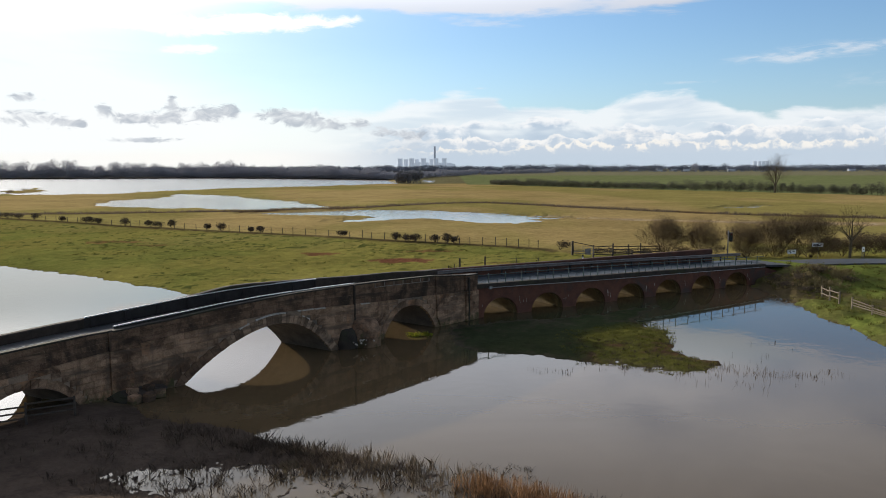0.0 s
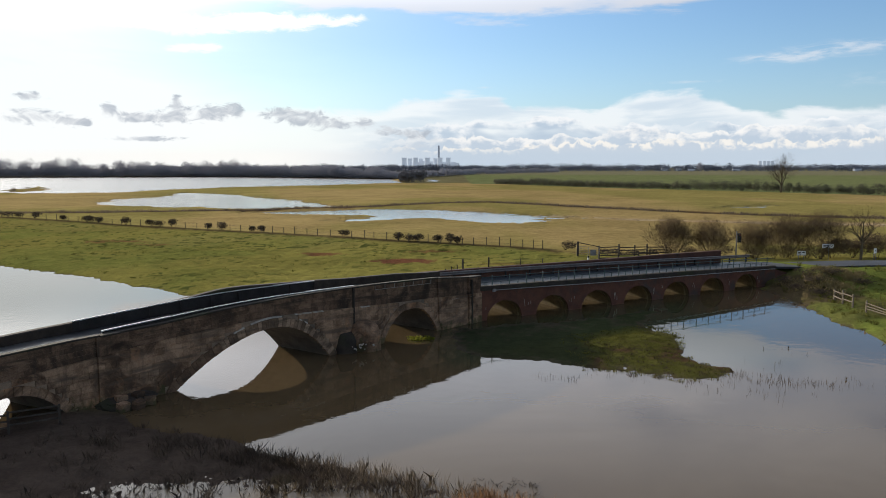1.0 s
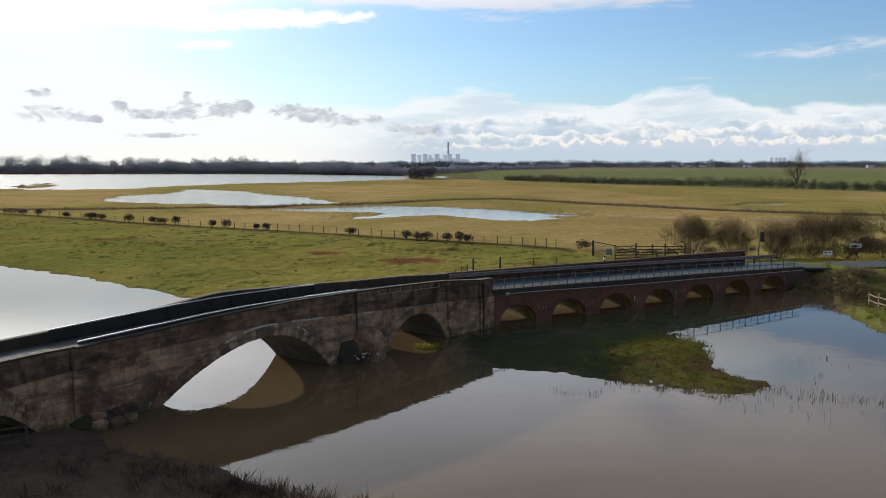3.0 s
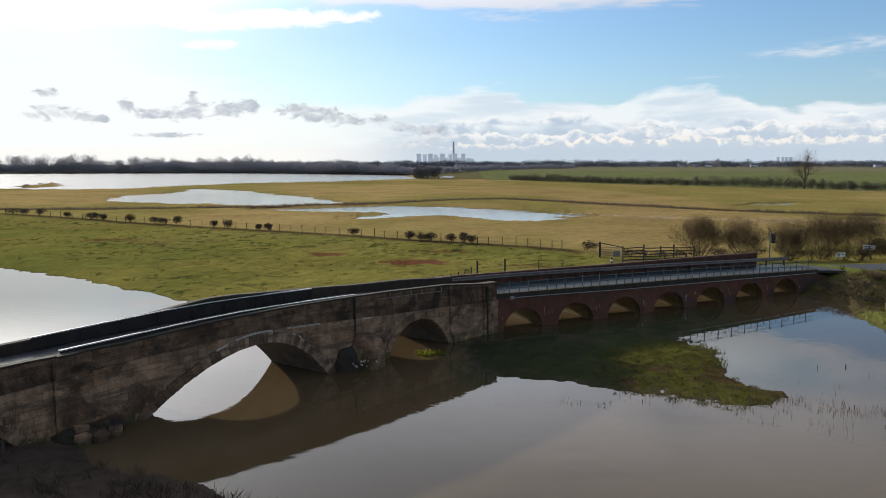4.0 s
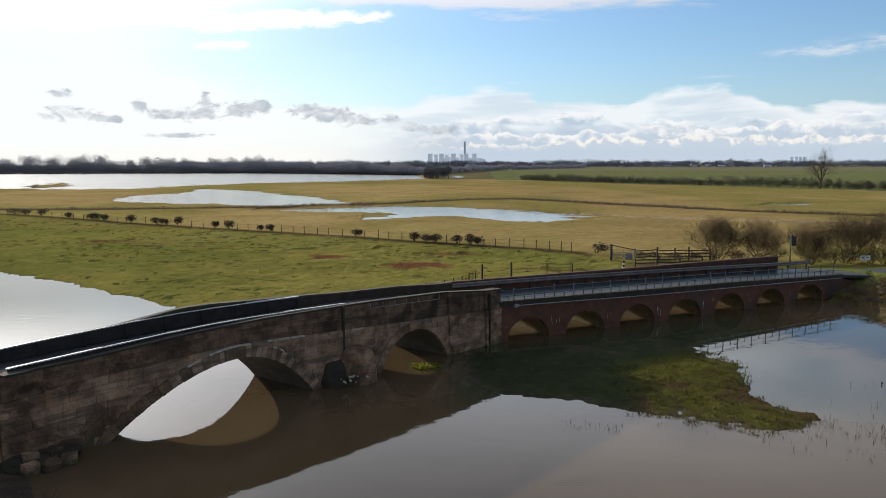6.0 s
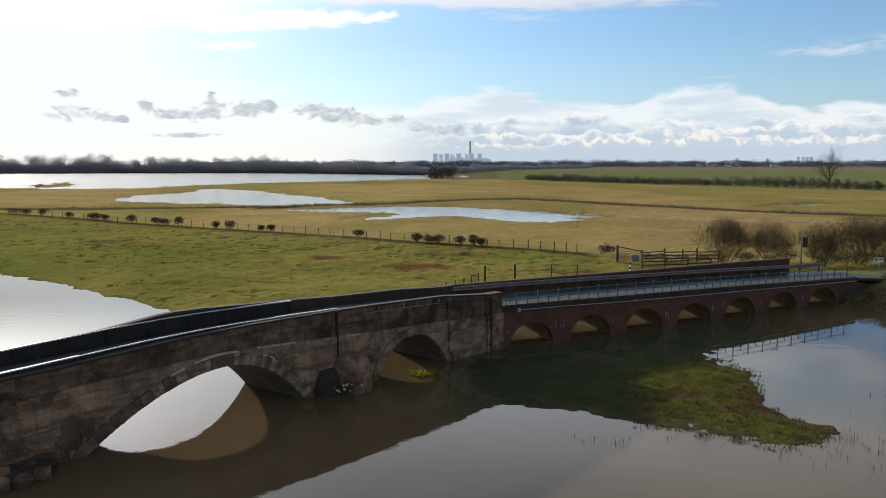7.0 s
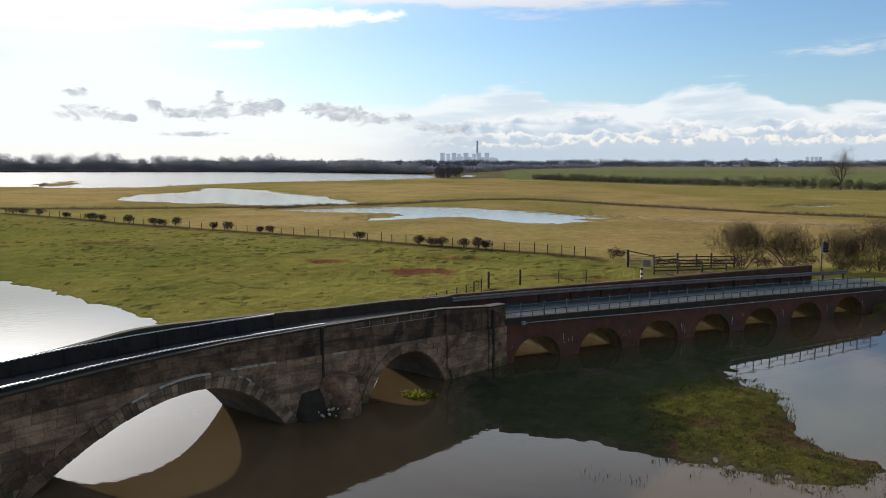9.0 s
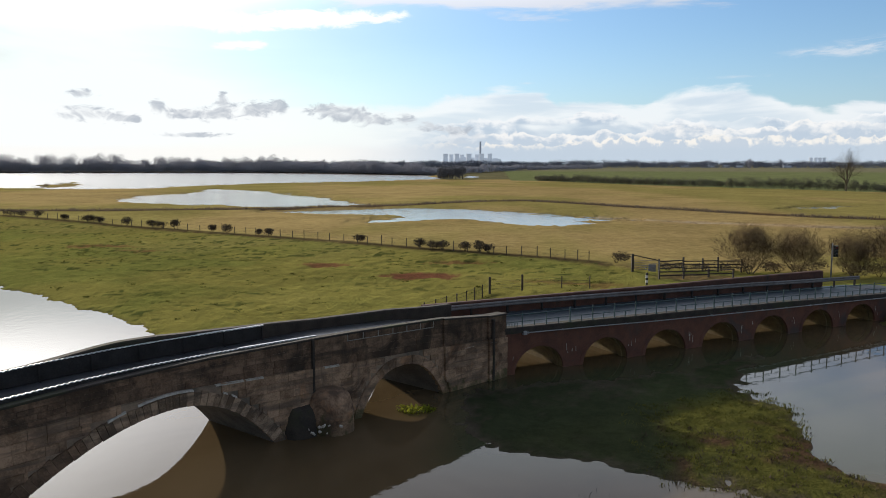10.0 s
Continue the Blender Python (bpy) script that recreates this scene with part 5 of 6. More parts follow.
# trees by the road
for i, (x, y, h, stems, name, label) in enumerate(((26.6, 95.5, 4.9, 6, "willow", "round bare willow with a dense olive-brown twig crown"), (31.3, 96.0, 4.7, 5, "willow", "round bare willow with fine reddish twigs behind the signal"),
        (36.4, 94.8, 4.7, 5, "willow", "bare roadside willow with a spreading crown"), (40.2, 95.4, 5.4, 5, "willow", "bare roadside willow lit yellow on one side"), (44.2, 95.0, 6.0, 4, "willow", "tall bare roadside willow behind the road signs"))):
    bare_tree(name, here(x, y), h * 1.08, 300 + i, stems, label, 0.10, 4, spread=0.8, haze=13500)
bare_tree("ash_tree", here(48.0, 92.5), 5.4, 341, 1, "bare crooked ash tree with long bent limbs", 0.17, 3, clear=0.45, spread=0.85, haze=160)
for i, (x, y, w, h) in enumerate(((38.4, 94.0, 2.6, 1.4), (42.3, 94.0, 2.6, 1.6), (45.8, 95.0, 4.5, 2.6), (48.6, 95.5, 4.0, 2.6), (51.0, 94.5, 4.8, 3.2), (54.0, 94.5, 5.0, 3.4), (57.5, 95.0, 5.5, 3.6), (29.4, 96.0, 2.4, 1.2), (36.0, 93.6, 2.8, 1.5), (40.4, 94.2, 3.0, 1.7), (44.0, 94.0, 2.8, 1.9), (31.6, 95.6, 2.2, 1.0))):
    shrub("bush", here(x, y), w, h, 500 + i, "leafless tangled roadside bush in brown and olive", TWIG, int(130 * w * h))

# far lone tree, grove, hedge, woods
bare_tree("lone_tree", here(138.5, 331), 16.0, 611, 1, "tall bare tree standing alone in a far hedge", 0.40, 4, clear=0.20, spread=0.50, haze=420)
rnd = random.Random(8)
g = Geo()
for k in range(26):
    tufts(g, (rnd.uniform(-8.5, 8.5), rnd.uniform(-5, 5), rnd.uniform(3.0, 6.5)), (2.6, 2.6, 3.4), 110, 0.6, rnd)
grove = thing("grove", here(-29.7, 541), "dark dense clump of thorn trees on the flooded shore", "tree")
part("crown", g, GROVE, grove)
g = Geo()
for k in range(9):
    x = rnd.uniform(-8, 8)
    g.tube((x, rnd.uniform(-3, 3), -0.5), (x + rnd.uniform(-1, 1), rnd.uniform(-3, 3), 4), 0.3, 0.15, 5)
part("trunk", g, GROVE, grove)


def belt(line, step, depth, low, high, wide, count, size, seed, lift=0.0, fall=None):
    """Joined row of leafless trees along a line."""
    rnd, g = random.Random(seed), Geo()
    for (ax, ay), (bx, by) in zip(line, line[1:]):
        n = max(1, int(math.hypot(bx - ax, by - ay) / step))
        for k in range(n):
            t = (k + rnd.random()) / n
            x, y = ax + (bx - ax) * t + rnd.uniform(-depth, depth) * 0.3, ay + (by - ay) * t + rnd.uniform(-depth, depth)
            h = rnd.uniform(low, high) * (0.82 + 0.36 * noise.noise(Vector((x * 0.02, y * 0.02, seed))))
            h *= float(np.interp(x, *fall)) if fall else 1.0
            z = lift
            w = wide * rnd.uniform(0.7, 1.3)
            tufts(g, (x, y, z + h * 0.56), (w, w, h * 0.46), count, size, rnd)
            if count > 30:
                g.tube((x, y, z - 0.5), (x, y, z + h * 0.5), size * 0.22, size * 0.12, 4)
    return g


def stuff(name, geo, mat, label, category):
    return tagged(new(name, geo.mesh(name, mat)), label, category, kind="stuff")


stuff("hedge", belt([(25.5, 497), (75, 411), (127, 349), (164.3, 297.5), (230, 215)], 1.1, 1.5, 3.4, 6.6, 1.9, 150, 0.30, 21, 0.2), HEDGE, "overgrown field hedge of olive-brown twigs", "hedge")
WOODS = [(-900, 850), (-620, 885), (-476, 918), (-272, 922), (-150, 832), (-62, 742)]
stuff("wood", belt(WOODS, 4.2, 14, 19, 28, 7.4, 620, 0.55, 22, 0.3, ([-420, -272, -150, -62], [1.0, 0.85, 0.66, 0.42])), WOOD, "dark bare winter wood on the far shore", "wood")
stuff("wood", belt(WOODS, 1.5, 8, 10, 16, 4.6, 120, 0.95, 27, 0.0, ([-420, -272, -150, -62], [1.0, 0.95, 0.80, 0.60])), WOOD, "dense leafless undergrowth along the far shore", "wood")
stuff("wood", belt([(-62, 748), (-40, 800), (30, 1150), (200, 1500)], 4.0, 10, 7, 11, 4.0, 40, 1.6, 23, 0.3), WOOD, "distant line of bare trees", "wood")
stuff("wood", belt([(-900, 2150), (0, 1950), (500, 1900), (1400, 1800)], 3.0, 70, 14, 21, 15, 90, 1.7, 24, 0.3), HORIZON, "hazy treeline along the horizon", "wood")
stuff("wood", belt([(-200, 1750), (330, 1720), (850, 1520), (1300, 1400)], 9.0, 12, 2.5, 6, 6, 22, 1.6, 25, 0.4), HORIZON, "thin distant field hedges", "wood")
conifer = thing("conifer", here(472.8, 1500), "single dark evergreen on the horizon", "tree")
g = Geo()
tufts(g, (0, 0, 10), (7, 7, 8), 260, 1.6, rnd)
g.tube((0, 0, -1), (0, 0, 6), 0.6, 0.4, 6)
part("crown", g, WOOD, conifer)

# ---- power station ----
def bearing(col, dist):
    return -0.3 + dist * ((col - 784) / 1358 - 0.011)


def cooling_tower(col, dist, tall, wide, base, label, mat):
    ob = thing("cooling_tower", (bearing(col, dist), dist, base), label, "cooling tower", "cooling towers")
    g = Geo()
    rings = []
    for f in np.linspace(0, 1, 12):
        r = wide * (0.5 * math.sqrt(1 + ((f - 0.72) * 1.35) ** 2 * 1.2) - 0.08)
        rings.append([(r * math.cos(a), r * math.sin(a), tall * f) for a in np.linspace(0, 2 * math.pi, 24, endpoint=False)])
    g.sweep(rings)
    part("shell", g, mat, ob, smooth=False)
    g = Geo()
    g.sweep([[(r * math.cos(a), r * math.sin(a), z) for a in np.linspace(0, 2 * math.pi, 24, endpoint=False)] for r, z in ((wide * 0.445, tall), (wide * 0.45, tall * 1.012), (wide * 0.41, tall * 1.012), (wide * 0.40, tall * 0.9))])
    part("rim", g, mat, ob)
    return ob


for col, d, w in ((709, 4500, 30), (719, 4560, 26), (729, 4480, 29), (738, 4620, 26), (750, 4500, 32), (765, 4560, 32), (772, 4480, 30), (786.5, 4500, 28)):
    cooling_tower(col, d, 62 if d < 4550 else 58, w * 1.12, 2, "haze-pale concrete cooling tower on the far horizon", SLATE)
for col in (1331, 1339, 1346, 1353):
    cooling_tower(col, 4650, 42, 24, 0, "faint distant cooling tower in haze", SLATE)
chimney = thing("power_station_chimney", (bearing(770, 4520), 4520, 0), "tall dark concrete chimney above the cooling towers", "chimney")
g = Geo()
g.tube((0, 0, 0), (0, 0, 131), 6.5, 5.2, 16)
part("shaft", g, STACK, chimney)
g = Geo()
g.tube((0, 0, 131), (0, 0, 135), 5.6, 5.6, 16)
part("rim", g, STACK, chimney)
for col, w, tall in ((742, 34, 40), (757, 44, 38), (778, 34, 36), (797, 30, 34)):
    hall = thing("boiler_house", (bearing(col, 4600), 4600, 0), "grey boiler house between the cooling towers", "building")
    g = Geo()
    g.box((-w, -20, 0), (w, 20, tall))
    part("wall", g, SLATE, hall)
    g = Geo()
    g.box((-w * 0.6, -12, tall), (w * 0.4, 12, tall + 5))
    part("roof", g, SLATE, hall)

# ---- fences, gate, signal, signs ----
def fence_post(at, tall, r, turn, label, group):
    ob = new("fence_post", POSTS[r])
    ob.matrix_world = Matrix.Translation(at) @ Matrix.Rotation(turn, 4, "Z") @ Matrix.Diagonal((1, 1, tall, 1))
    return tagged(ob, label, "fence post", group)


POSTS = {}
for r in (0.05, 0.10):
    g = Geo()
    g.sweep([[(q * math.cos(a), q * math.sin(a), z) for a in np.linspace(0, 2 * math.pi, 8, endpoint=False)] for q, z in ((r, -0.25), (r, 0.9), (r * 0.95, 0.98), (r * 0.6, 1.0))])
    POSTS[r] = g.mesh("fence_post", TIMBER)
rnd = random.Random(12)
col = 2.0
ends = []
while col < 966:
    x, y = on_fence(col)
    fence_post(here(x, y, -0.02), rnd.uniform(1.0, 1.3), 0.05, rnd.uniform(0, 3), "weathered round post of the field fence", "field fence posts")
    ends.append(here(x, y))
    col += rnd.uniform(16, 23)
wires = thing("fence_wire", ends[0], "thin rusty wire strands of the field fence", "wire")
for h in (0.45, 0.95):
    g = Geo()
    for p, q in zip(ends, ends[1:]):
        g.tube(p + Vector((0, 0, h)) - ends[0], q + Vector((0, 0, h)) - ends[0], 0.008, sides=3)
    part("strand", g, TIMBER, wires)
near_line = [(-4.0, 71.4), (-3.3, 73.0), (-2.6, 74.6), (-1.9, 76.2), (-1.2, 77.8), (-0.6, 79.3), (0.0, 80.8), (0.6, 82.2), (3.45, 84.6), (7.0, 85.6), (9.5, 85.8)]
ends = [here(x, y) for x, y in near_line]
for k, p in enumerate(ends):
    fence_post(p, 1.45 if k in (7, 8) else 1.1, 0.10 if k in (7, 8) else 0.05, rnd.uniform(0, 3), "leaning wooden post of the pasture fence", "pasture fence posts")
wires = thing("fence_wire", ends[0], "wire strands of the pasture fence", "wire")
for h in (0.4, 0.7, 1.0):
    g = Geo()
    for p, q in zip(ends, ends[1:]):
        g.tube(p + Vector((0, 0, h)) - ends[0], q + Vector((0, 0, h)) - ends[0], 0.010, sides=3)
    part("strand", g, TIMBER, wires)


def rail_fence(points, tall, rails, mat, label, group="", thick=0.055, fallen=False):
    ob = thing("rail_fence", here(*points[0]), label, "fence", group)
    base = Vector(ob.matrix_world.translation)
    at = [here(x, y) - base for x, y in points]
    for k, p in enumerate(at):
        g = Geo()
        d = (at[min(k + 1, len(at) - 1)] - at[max(k - 1, 0)])
        m = Matrix.Translation(p) @ Matrix.Rotation(math.atan2(d.y, d.x), 4, "Z")
        w = thick + 0.015
        left = 1 - 0.75 * k / max(len(at) - 1, 1) if fallen else 1.0
        g.box((-w, -w, -0.3), (w, w, tall * left * (1.12 if k % 2 else 1.0)), m)
        part("post", g, mat, ob)
    for k, (p, q) in enumerate(zip(at, at[1:])):
        for h in rails:
            g = Geo()
            d = q - p
            m = Matrix.Translation(p) @ Vector((d.x, d.y, 0)).to_track_quat("X", "Z").to_matrix().to_4x4()
            run = Vector((d.x, d.y)).length
            drop = h * 0.75 / max(len(at) - 1, 1) if fallen else 0.0
            h0, h1 = h - drop * k, h - drop * (k + 1)
            g.prism([m @ Vector(v) for v in ((0, -0.10, h0 - thick), (run, -0.10, h1 - thick), (run, -0.06, h1 - thick), (0, -0.06, h0 - thick))],
                    [m @ Vector(v) for v in ((0, -0.10, h0 + thick), (run, -0.10, h1 + thick), (run, -0.06, h1 + thick), (0, -0.06, h0 + thick))])
            part("rail", g, mat, ob)
    return ob


rail_fence([(17.3, 94.2), (20.0, 95.6), (22.0, 95.9), (23.6, 96.2), (26.0, 96.4)], 1.35, (0.4, 0.75, 1.1), TIMBER, "dark weathered post and rail fence beside the gate")
for i, (x, y, w, h) in enumerate(((18.6, 96.2, 2.2, 0.8), (20.4, 96.8, 2.4, 0.9), (22.4, 97.0, 2.4, 0.8), (24.4, 97.2, 2.6, 1.1), (26.4, 97.0, 2.4, 1.2), (28.8, 97.6, 2.6, 1.1), (33.6, 97.6, 2.8, 1.2))):
    shrub("bramble", here(x, y), w, h, 760 + i, "dark leafless bramble grown through the fence", THORN, 300)
rail_fence([(16.6, 90.6), (19.0, 91.2), (21.5, 91.8), (24.0, 92.4)], 0.85, (0.35, 0.7), TIMBER, "low dark rail fence by the track")
rail_fence([(31.7, 65.4), (31.5, 63.6), (31.5, 62.0)], 1.05, (0.45, 0.9), PALE_TIMBER, "pale bleached post and rail fence on the bank", thick=0.04)
rail_fence([(31.3, 59.6), (31.7, 57.4), (32.3, 55.2), (33.0, 53.0)], 0.9, (0.3, 0.5, 0.75), PALE_TIMBER, "collapsed pale rails leaning on the bank", thick=0.035, fallen=True)
rail_fence([(-17.6, 33.6), (-19.3, 32.6), (-21.0, 31.6), (-22.7, 30.6)], 0.92, (0.28, 0.55, 0.82), TIMBER, "dark rail fence across the dry arch", thick=0.034)

gate = thing("field_gate", here(14.7, 94.2), "half open grey steel field gate on a tall wooden post", "gate")
base = Vector(gate.matrix_world.translation)
g = Geo()
g.box((-0.11, -0.11, -0.3), (0.11, 0.11, 1.75))
part("gate_post", g, TIMBER, gate, "tall dark wooden gate post")
swing = Matrix.Rotation(radians(-18), 4, "Z")
leaf = Geo()
for z in (0.25, 0.45, 0.65, 0.9, 1.15):
    leaf.tube(swing @ Vector((0.15, 0, z)), swing @ Vector((2.6, 0, z)), 0.022, sides=6)
for x in (0.15, 1.3, 2.6):
    leaf.tube(swing @ Vector((x, 0, 0.25)), swing @ Vector((x, 0, 1.15)), 0.022, sides=6)
leaf = part("gate_leaf", leaf, GALV, gate, "grey tubular steel gate leaf")
brace = Geo()
brace.tube((0, 0, 1.65), swing @ Vector((2.6, 0, 1.2)), 0.05, sides=5)
part("brace", brace, TIMBER, gate, "dark slanting timber brace")
notice = thing("notice_board", here(16.3, 92.6), "small grey notice panel on the gate", "sign")
g = Geo()
g.box((-0.35, -0.02, 0.25), (0.35, 0.02, 0.95))
part("panel", g, GALV, notice)
marker = thing("marker_post", here(14.8, 87.3), "black and white banded marker post by the track", "post")
for k in range(5):
    g = Geo()
    g.box((-0.09, -0.09, 0.22 * k - (0.2 if k == 0 else 0)), (0.09, 0.09, 0.22 * (k + 1)))
    part("band", g, WHITE if k % 2 else BLACK, marker, "white band" if k % 2 else "black band")

signal = thing("traffic_signal", here(33.6, 93.5), "grey pole with a black three-lens traffic signal head", "traffic light")
z0 = signal.matrix_world.translation.z
g = Geo()
g.tube((0, 0, -0.3), (0, 0, 3.75 - z0), 0.07, sides=10)
g.tube((0, 0, 3.75 - z0), (0, 0, 3.80 - z0), 0.05, sides=10)
part("pole", g, GALV, signal, "grey galvanised pole", True)
head = Geo()
head.box((0.14, -0.16, 2.45 - z0), (0.50, 0.10, 3.55 - z0))
for z in (2.55, 3.45):
    head.box((0.02, -0.04, z - z0 - 0.03), (0.14, 0.04, z - z0 + 0.03))
head = part("signal_head", head, BLACK, signal, "black signal head")
for k in range(3):
    g = Geo()
    z = 2.65 + 0.35 * k - z0
    g.tube((0.32, -0.16, z), (0.32, -0.19, z), 0.12, sides=14)
    lens = part("lens", g, LAMP_RED if k == 2 else BLACK, head, "unlit round lens")
    g = Geo()
    for a in np.linspace(0.1, math.pi - 0.1, 7):
        b = a + 0.42
        g.quad((0.32 + 0.14 * math.cos(a), -0.165, z + 0.14 * math.sin(a)), (0.32 + 0.14 * math.cos(b), -0.165, z + 0.14 * math.sin(b)), (0.32 + 0.14 * math.cos(b), -0.36, z + 0.12 * math.sin(b)), (0.32 + 0.14 * math.cos(a), -0.36, z + 0.12 * math.sin(a)))
    part("hood", g, BLACK, head, "black lens hood")


def road_sign(at, wide, tall, middle, posts, bars, turn, label):
    ob = thing("road_sign", Matrix.Translation(at) @ Matrix.Rotation(radians(turn), 4, "Z"), label, "sign")
    z = middle - at.z
    for x in posts:
        g = Geo()
        g.tube((x, 0.03, -0.2), (x, 0.03, z + tall * 0.5), 0.035, sides=8)
        part("post", g, GALV, ob, smooth=True)
    g = Geo()
    g.box((-wide / 2, -0.02, z - tall / 2), (wide / 2, 0.0, z + tall / 2))
    plate = part("plate", g, WHITE, ob, "white sign plate")
    for x0, x1, h in bars:
        g = Geo()
        g.box((x0 * wide, -0.026, z + h * tall - 0.05), (x1 * wide, -0.021, z + h * tall + 0.05))
        part("bar", g, BLACK, plate)
    return ob


road_sign(here(41.2, 93.0), 1.05, 0.52, 1.06 + 0.15, (-0.3, 0.3), ((-0.36, -0.08, 0.15), (0.06, 0.36, 0.15), (-0.2, -0.05, -0.2)), 0, "low white road sign with dark marks beside the verge")
road_sign(here(44.6, 93.6), 1.25, 0.50, 2.0, (0.1,), ((-0.4, 0.1, 0.1), (-0.4, 0.3, -0.22)), -12, "pale grey fingerpost sign on a single post")
road_sign(here(46.4, 86.5), 0.35, 0.55, 2.2, (-0.15, 0.15), ((-0.2, 0.2, 0.0),), 20, "small white sign on two grey posts at the roadside")


# ---- reeds, sedge, weeds ----
def blades(g, x, y, z, count, reach, tall, width, rnd, lean=0.25, on_land=False):
    for _ in range(count):
        a, q = rnd.uniform(0, 6.28), reach * math.sqrt(rnd.random())
        px, py = x + math.cos(a) * q, y + math.sin(a) * q
        h = tall * rnd.uniform(0.5, 1.2)
        tip = Vector((px + rnd.gauss(0, lean) * h, py + rnd.gauss(0, lean) * h, z + h))
        b = rnd.uniform(0, 3.14)
        w = Vector((math.cos(b), math.sin(b), 0)) * width * rnd.uniform(0.6, 1.4)
        p = Vector((px, py, z - 0.06))
        mid = (p + tip) * 0.5 + Vector((rnd.gauss(0, 0.04), rnd.gauss(0, 0.04), h * 0.06))
        g.quad(p - w, p + w, mid + w * 0.8, tip, mid - w * 0.8)


def scatter(name, spots, mat, label, category, seed, tall, width, lean=0.25, clump=12, loose_by=0.22):
    """spots: rows of x, y, reach, count."""
    rnd, g = random.Random(seed), Geo()
    for x, y, reach, count in spots:
        for _ in range(max(1, count // clump)):
            a, q = rnd.uniform(0, 6.28), reach * math.sqrt(rnd.random())
            px, py = x + math.cos(a) * q, y + math.sin(a) * q
            blades(g, px, py, max(ground_fast(px, py), 0.0), clump, loose_by, tall, width, rnd, lean)
    return stuff(name, g, mat, label, category)


GX, GY = np.arange(-32, 62, 0.5), np.arange(8, 116, 0.5)
GRID = land(*np.meshgrid(GX, GY, indexing="ij"))[0]


def ground_fast(x, y):
    i, j = int((x + 32) / 0.5), int((y - 8) / 0.5)
    return float(GRID[max(0, min(i, len(GX) - 1)), max(0, min(j, len(GY) - 1))])


scatter("reed_bed", [(-3.8, 28.6, 1.2, 420), (-2.6, 28.2, 1.0, 380), (-1.2, 27.6, 0.9, 260), (-5.2, 29.2, 1.0, 220), (0.2, 26.9, 0.8, 200), (-0.4, 26.2, 0.8, 160)], REED, "dry grey-brown reeds at the water's edge", "reeds", 61, 0.46, 0.007, 0.38)
scatter("russet_sedge", [(0.7, 26.0, 0.8, 520), (1.7, 25.6, 0.9, 620), (2.7, 25.1, 0.8, 460), (3.6, 24.6, 0.7, 220)], RUSSET, "russet dead sedge at the water's edge", "sedge", 62, 0.58, 0.008, 0.28)
scatter("dead_stalks", [(-9.0, 30.3, 1.3, 520), (-7.4, 29.9, 1.2, 620), (-5.8, 29.2, 1.1, 480), (-4.6, 28.2, 1.2, 380), (-6.5, 28.3, 1.4, 420), (-2.6, 27.2, 1.3, 360), (1.8, 24.6, 1.2, 420), (4.6, 24.2, 1.3, 380), (6.6, 23.4, 1.2, 260), (-11.0, 31.0, 1.4, 360), (-8.6, 26.6, 2.6, 620), (-13.5, 32.2, 2.0, 300), (-13, 28, 3.0, 500), (-17, 31, 3.0, 420)], STALK, "dark trampled dead stalks on the muddy shore", "weeds", 63, 0.36, 0.009, 0.6)
scatter("emergent_stems", [(4.9, 42.6, 0.7, 20), (5.9, 42.2, 0.6, 24), (14.6, 43.0, 1.3, 60), (16.4, 42.6, 1.3, 96), (18.0, 42.0, 1.3, 84), (19.4, 41.4, 1.2, 48), (13.2, 40.6, 1.2, 36), (16.4, 40.2, 2.0, 48), (20.8, 41.6, 1.2, 24), (9.6, 41.9, 0.9, 18), (7.7, 43.2, 0.8, 15), (17.6, 45.5, 1.2, 12), (20.5, 48.0, 1.5, 12)], STALK, "thin dead stems standing in the flood", "reeds", 64, 0.23, 0.007, 0.2, 3, 0.4)
rnd = random.Random(72)
scatter("flattened_stalks", [(rnd.uniform(-13.0, 3.0), rnd.uniform(23.6, 28.6), 0.35, 16) for _ in range(150)], STALK, "dark trampled stalks lying on the shallow puddles", "weeds", 73, 0.13, 0.012, 1.3, 8, 0.15)
rnd = random.Random(66)
spots = []
while len(spots) < 900:
    x, y = rnd.uniform(4, 17), rnd.uniform(41, 56)
    if outside(ISLAND, np.array([x]), np.array([y]))[0] < 0.3 and (x - P0.x) * -BN.x + (y - P0.y) * -BN.y > 7.6 and x + rnd.gauss(0, 0.8) > 7.6:
        spots.append((x, y, 0.3, 12))
scatter("island_grass", spots[:640], BLADE, "short wet green grass on the drowned meadow", "grass", 65, 0.09, 0.014, 0.6)
scatter("island_sedge", [p for p in spots[640:] if p[1] < 50 or p[0] < 9], STALK, "brown sedge among the wet grass", "sedge", 67, 0.14, 0.010, 0.5)
spots = []
while len(spots) < 700:
    x, y = rnd.uniform(27.5, 46), rnd.uniform(46, 79)
    if outside(RIVER, np.array([x]), np.array([y]))[0] > 0.2:
        spots.append((x, y, 0.4, 12))
scatter("bank_grass", spots, BLADE, "rough green grass on the flood bank", "grass", 68, 0.24, 0.022, 0.45)
scatter("bank_straw", [(34.0, 71.5, 1.6, 360), (35.6, 70.6, 1.3, 300), (31.5, 73.0, 1.3, 260), (33.0, 69.0, 1.4, 260), (36.8, 72.6, 1.2, 220), (30.8, 69.4, 1.0, 160), (34.6, 75.2, 1.2, 420), (36.4, 74.6, 1.3, 460), (38.2, 74.6, 1.2, 380), (37.2, 73.2, 1.2, 300)], STRAW, "yellow bleached grass tussocks on the bank", "grass", 69, 0.45, 0.016, 0.6)
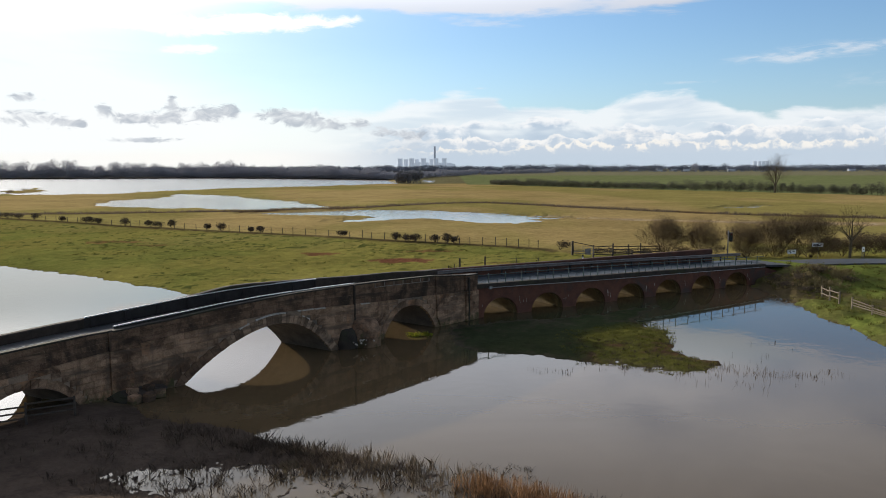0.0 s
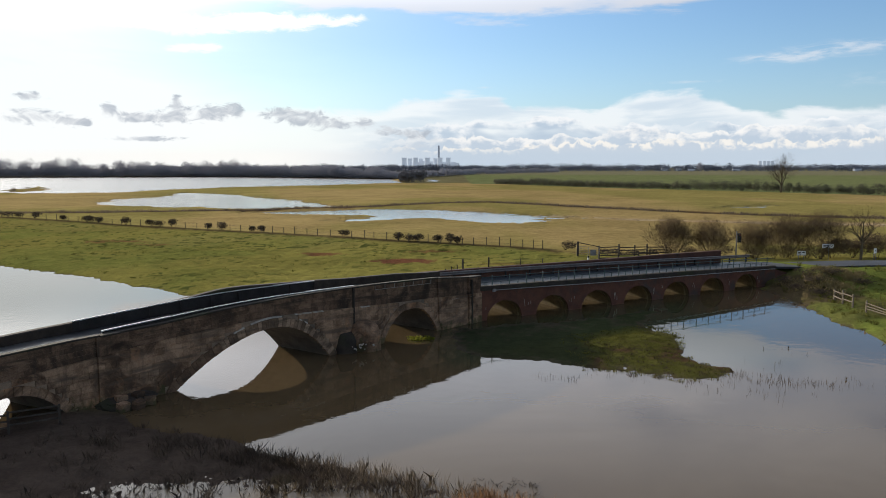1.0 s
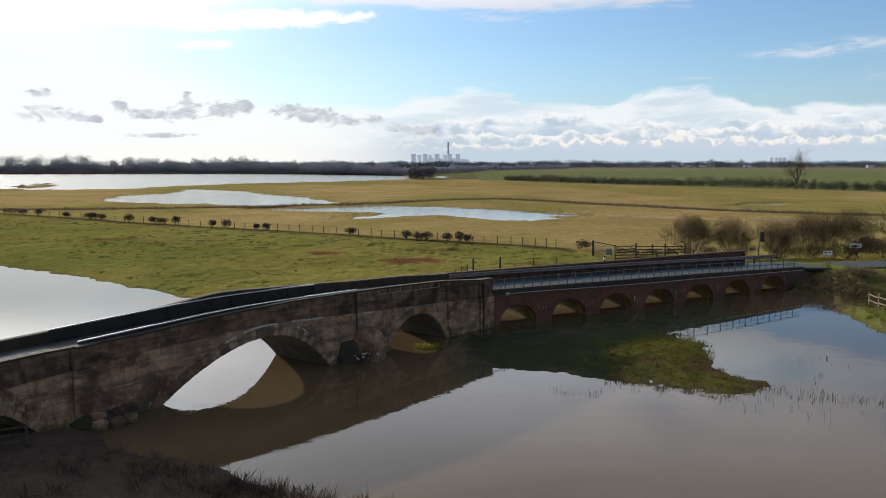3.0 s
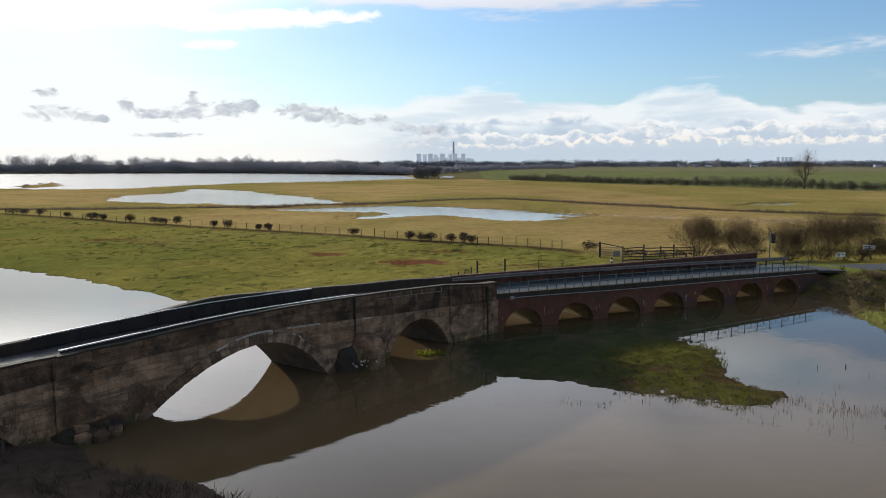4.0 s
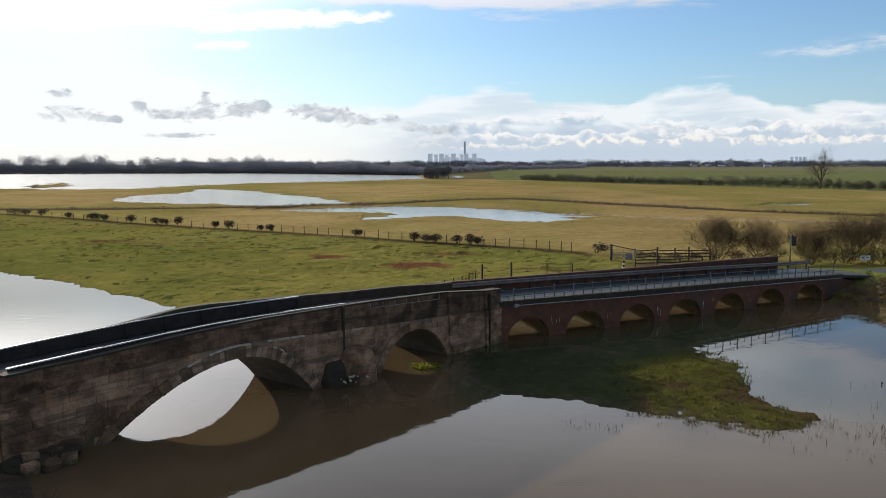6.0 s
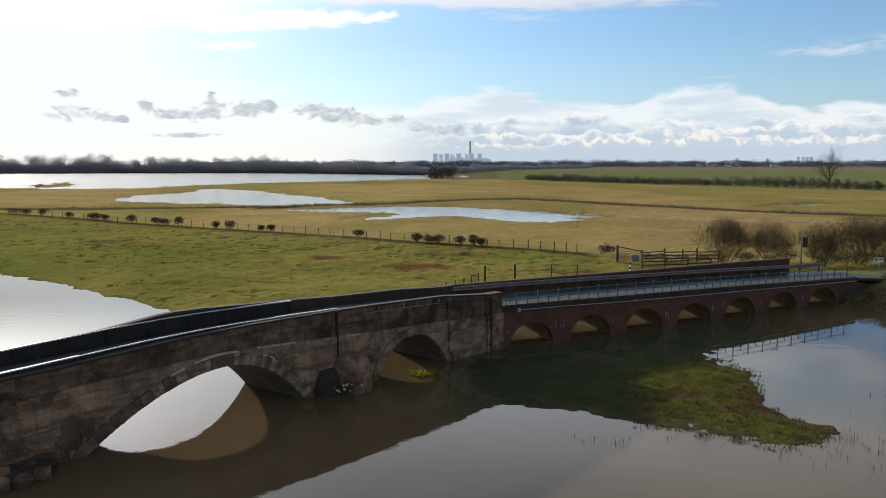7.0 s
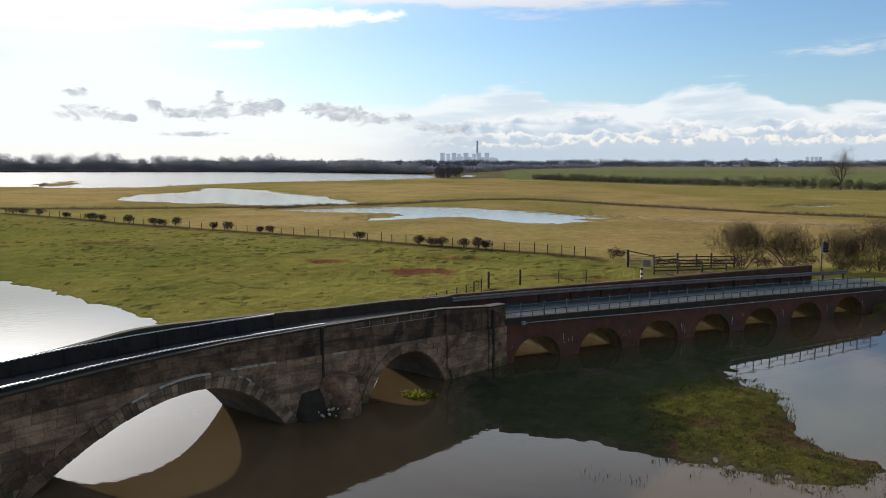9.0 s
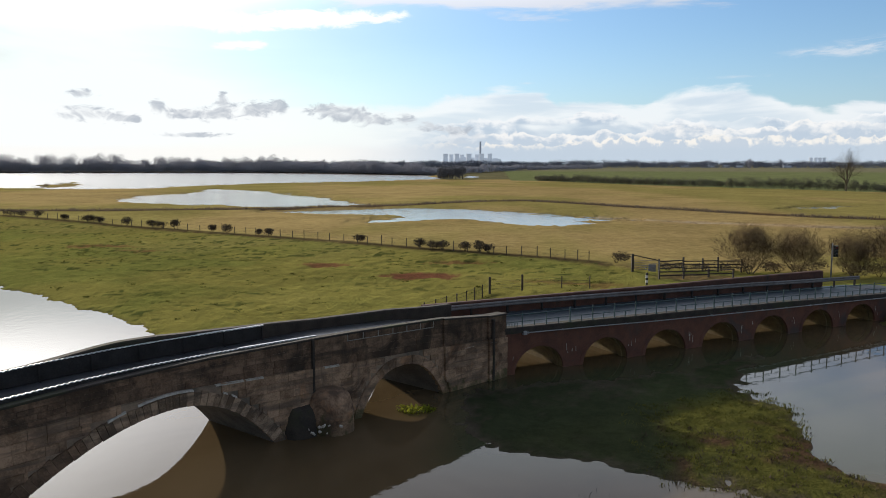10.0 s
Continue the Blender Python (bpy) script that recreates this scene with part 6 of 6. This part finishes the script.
# dead reed along the ditches and the lake shore
rnd = random.Random(71)
g = Geo()
for line, per, tall in ((DITCH, 4.0, 0.75), (LAKE[:7], 0.9, 0.8), ([(-205, 349), (-226, 392), (-244, 440)], 1.2, 0.9)):
    for (ax, ay), (bx, by) in zip(line, line[1:]):
        count = int(math.hypot(bx - ax, by - ay) * per)
        ts = np.array([rnd.random() for _ in range(count)])
        xs, ys = ax + (bx - ax) * ts, ay + (by - ay) * ts
        xs, ys = xs + np.array([rnd.gauss(0, 0.8) for _ in ts]), ys + np.array([rnd.gauss(0, 0.8) for _ in ts])
        zs = land(xs[None], ys[None])[0][0]
        for x, y, z in zip(xs, ys, zs):
            if z > 0.0 and noise.noise(Vector((x * 0.05, y * 0.05, 8))) > -0.25:
                blades(g, x, y, z, 7, 0.7, tall, 0.05, rnd, 0.3)
stuff("ditch_reeds", g, REED, "brown dead reed along the field ditches", "reeds")
for i, (x, y, w, h) in enumerate(((30.6, 72.6, 2.2, 0.9), (32.0, 71.2, 2.4, 0.8), (30.6, 69.8, 1.8, 0.6), (33.4, 74.2, 2.6, 0.9), (35.4, 73.8, 2.2, 0.8), (31.4, 67.8, 1.6, 0.5), (37.5, 71.5, 2.4, 0.7))):
    shrub("bramble", here(x, y), w, h, 700 + i, "low tangled brown bramble on the bank", STALK, 240)
# small tussocks over the pasture
rnd = random.Random(70)
g = Geo()
for _ in range(900):
    x, y = rnd.uniform(-70, 14), rnd.uniform(70, 138)
    if y > np.interp(x, [p[0] for p in BANK_LINE], [p[1] for p in BANK_LINE]) - 3 or outside(RIVER, np.array([x]), np.array([y]))[0] < 2 or noise.noise(Vector((x * 0.08, y * 0.08, 3))) < -0.05:
        continue
    blades(g, x, y, ground_at(x, y), 14, 0.30, 0.09, 0.05, rnd, 0.9)
stuff("tussocks", g, BLADE, "dark tussocks scattered over the pasture", "grass")
weed = thing("water_weed", SP(7.1, -1.0, 0), "bright yellow-green weed floating by the small arch", "plant")
g = Geo()
for _ in range(260):
    a, q = rnd.uniform(0, 6.28), math.sqrt(rnd.random())
    p = Vector((math.cos(a) * q * 0.95, math.sin(a) * q * 0.6, rnd.uniform(0.0, 0.16)))
    u, w = Vector((rnd.gauss(0, 1), rnd.gauss(0, 1), rnd.uniform(0, 1.2))).normalized() * 0.12, Vector((rnd.gauss(0, 1), rnd.gauss(0, 1), 0)).normalized() * 0.05
    g.quad(p - u, p + w, p + u, p - w)
part("leaves", g, WEED, weed)
g = Geo()
g.box((-0.5, -0.3, -0.05), (0.5, 0.3, 0.02))
part("raft", g, STALK, weed, "dark raft of rotting stems")
for k in range(16):
    g = Geo()
    m = Matrix.Translation(SP(12.1 + rnd.uniform(-0.9, 0.9), -1.0 + rnd.uniform(-0.5, 0.25), 0.42 + rnd.uniform(-0.1, 0.25))) @ Euler((rnd.uniform(-1, 1), rnd.uniform(-1, 1), rnd.uniform(0, 3))).to_matrix().to_4x4()
    r = rnd.uniform(0.03, 0.075)
    g.box((-r, -r * 0.7, -r * 0.5), (r, r * 0.7, r * 0.5), m)
    fixed("flotsam", g, LIME, bridge, "white scrap caught on the cutwater")


# low sheds and houses far off
def shed(col, dist, wide, tall, mat, roof_mat, label):
    ob = thing("shed", (bearing(col, dist), dist, 0.6), label, "building", "far sheds")
    g = Geo()
    g.box((-wide / 2, -4, 0), (wide / 2, 4, tall))
    part("wall", g, mat, ob)
    g = Geo()
    g.prism([(-wide / 2 - 0.3, -4.4, tall), (wide / 2 + 0.3, -4.4, tall), (wide / 2 + 0.3, 4.4, tall), (-wide / 2 - 0.3, 4.4, tall)],
            [(-wide / 2 - 0.3, -0.1, tall * 1.45), (wide / 2 + 0.3, -0.1, tall * 1.45), (wide / 2 + 0.3, 0.1, tall * 1.45), (-wide / 2 - 0.3, 0.1, tall * 1.45)])
    part("roof", g, roof_mat, ob)


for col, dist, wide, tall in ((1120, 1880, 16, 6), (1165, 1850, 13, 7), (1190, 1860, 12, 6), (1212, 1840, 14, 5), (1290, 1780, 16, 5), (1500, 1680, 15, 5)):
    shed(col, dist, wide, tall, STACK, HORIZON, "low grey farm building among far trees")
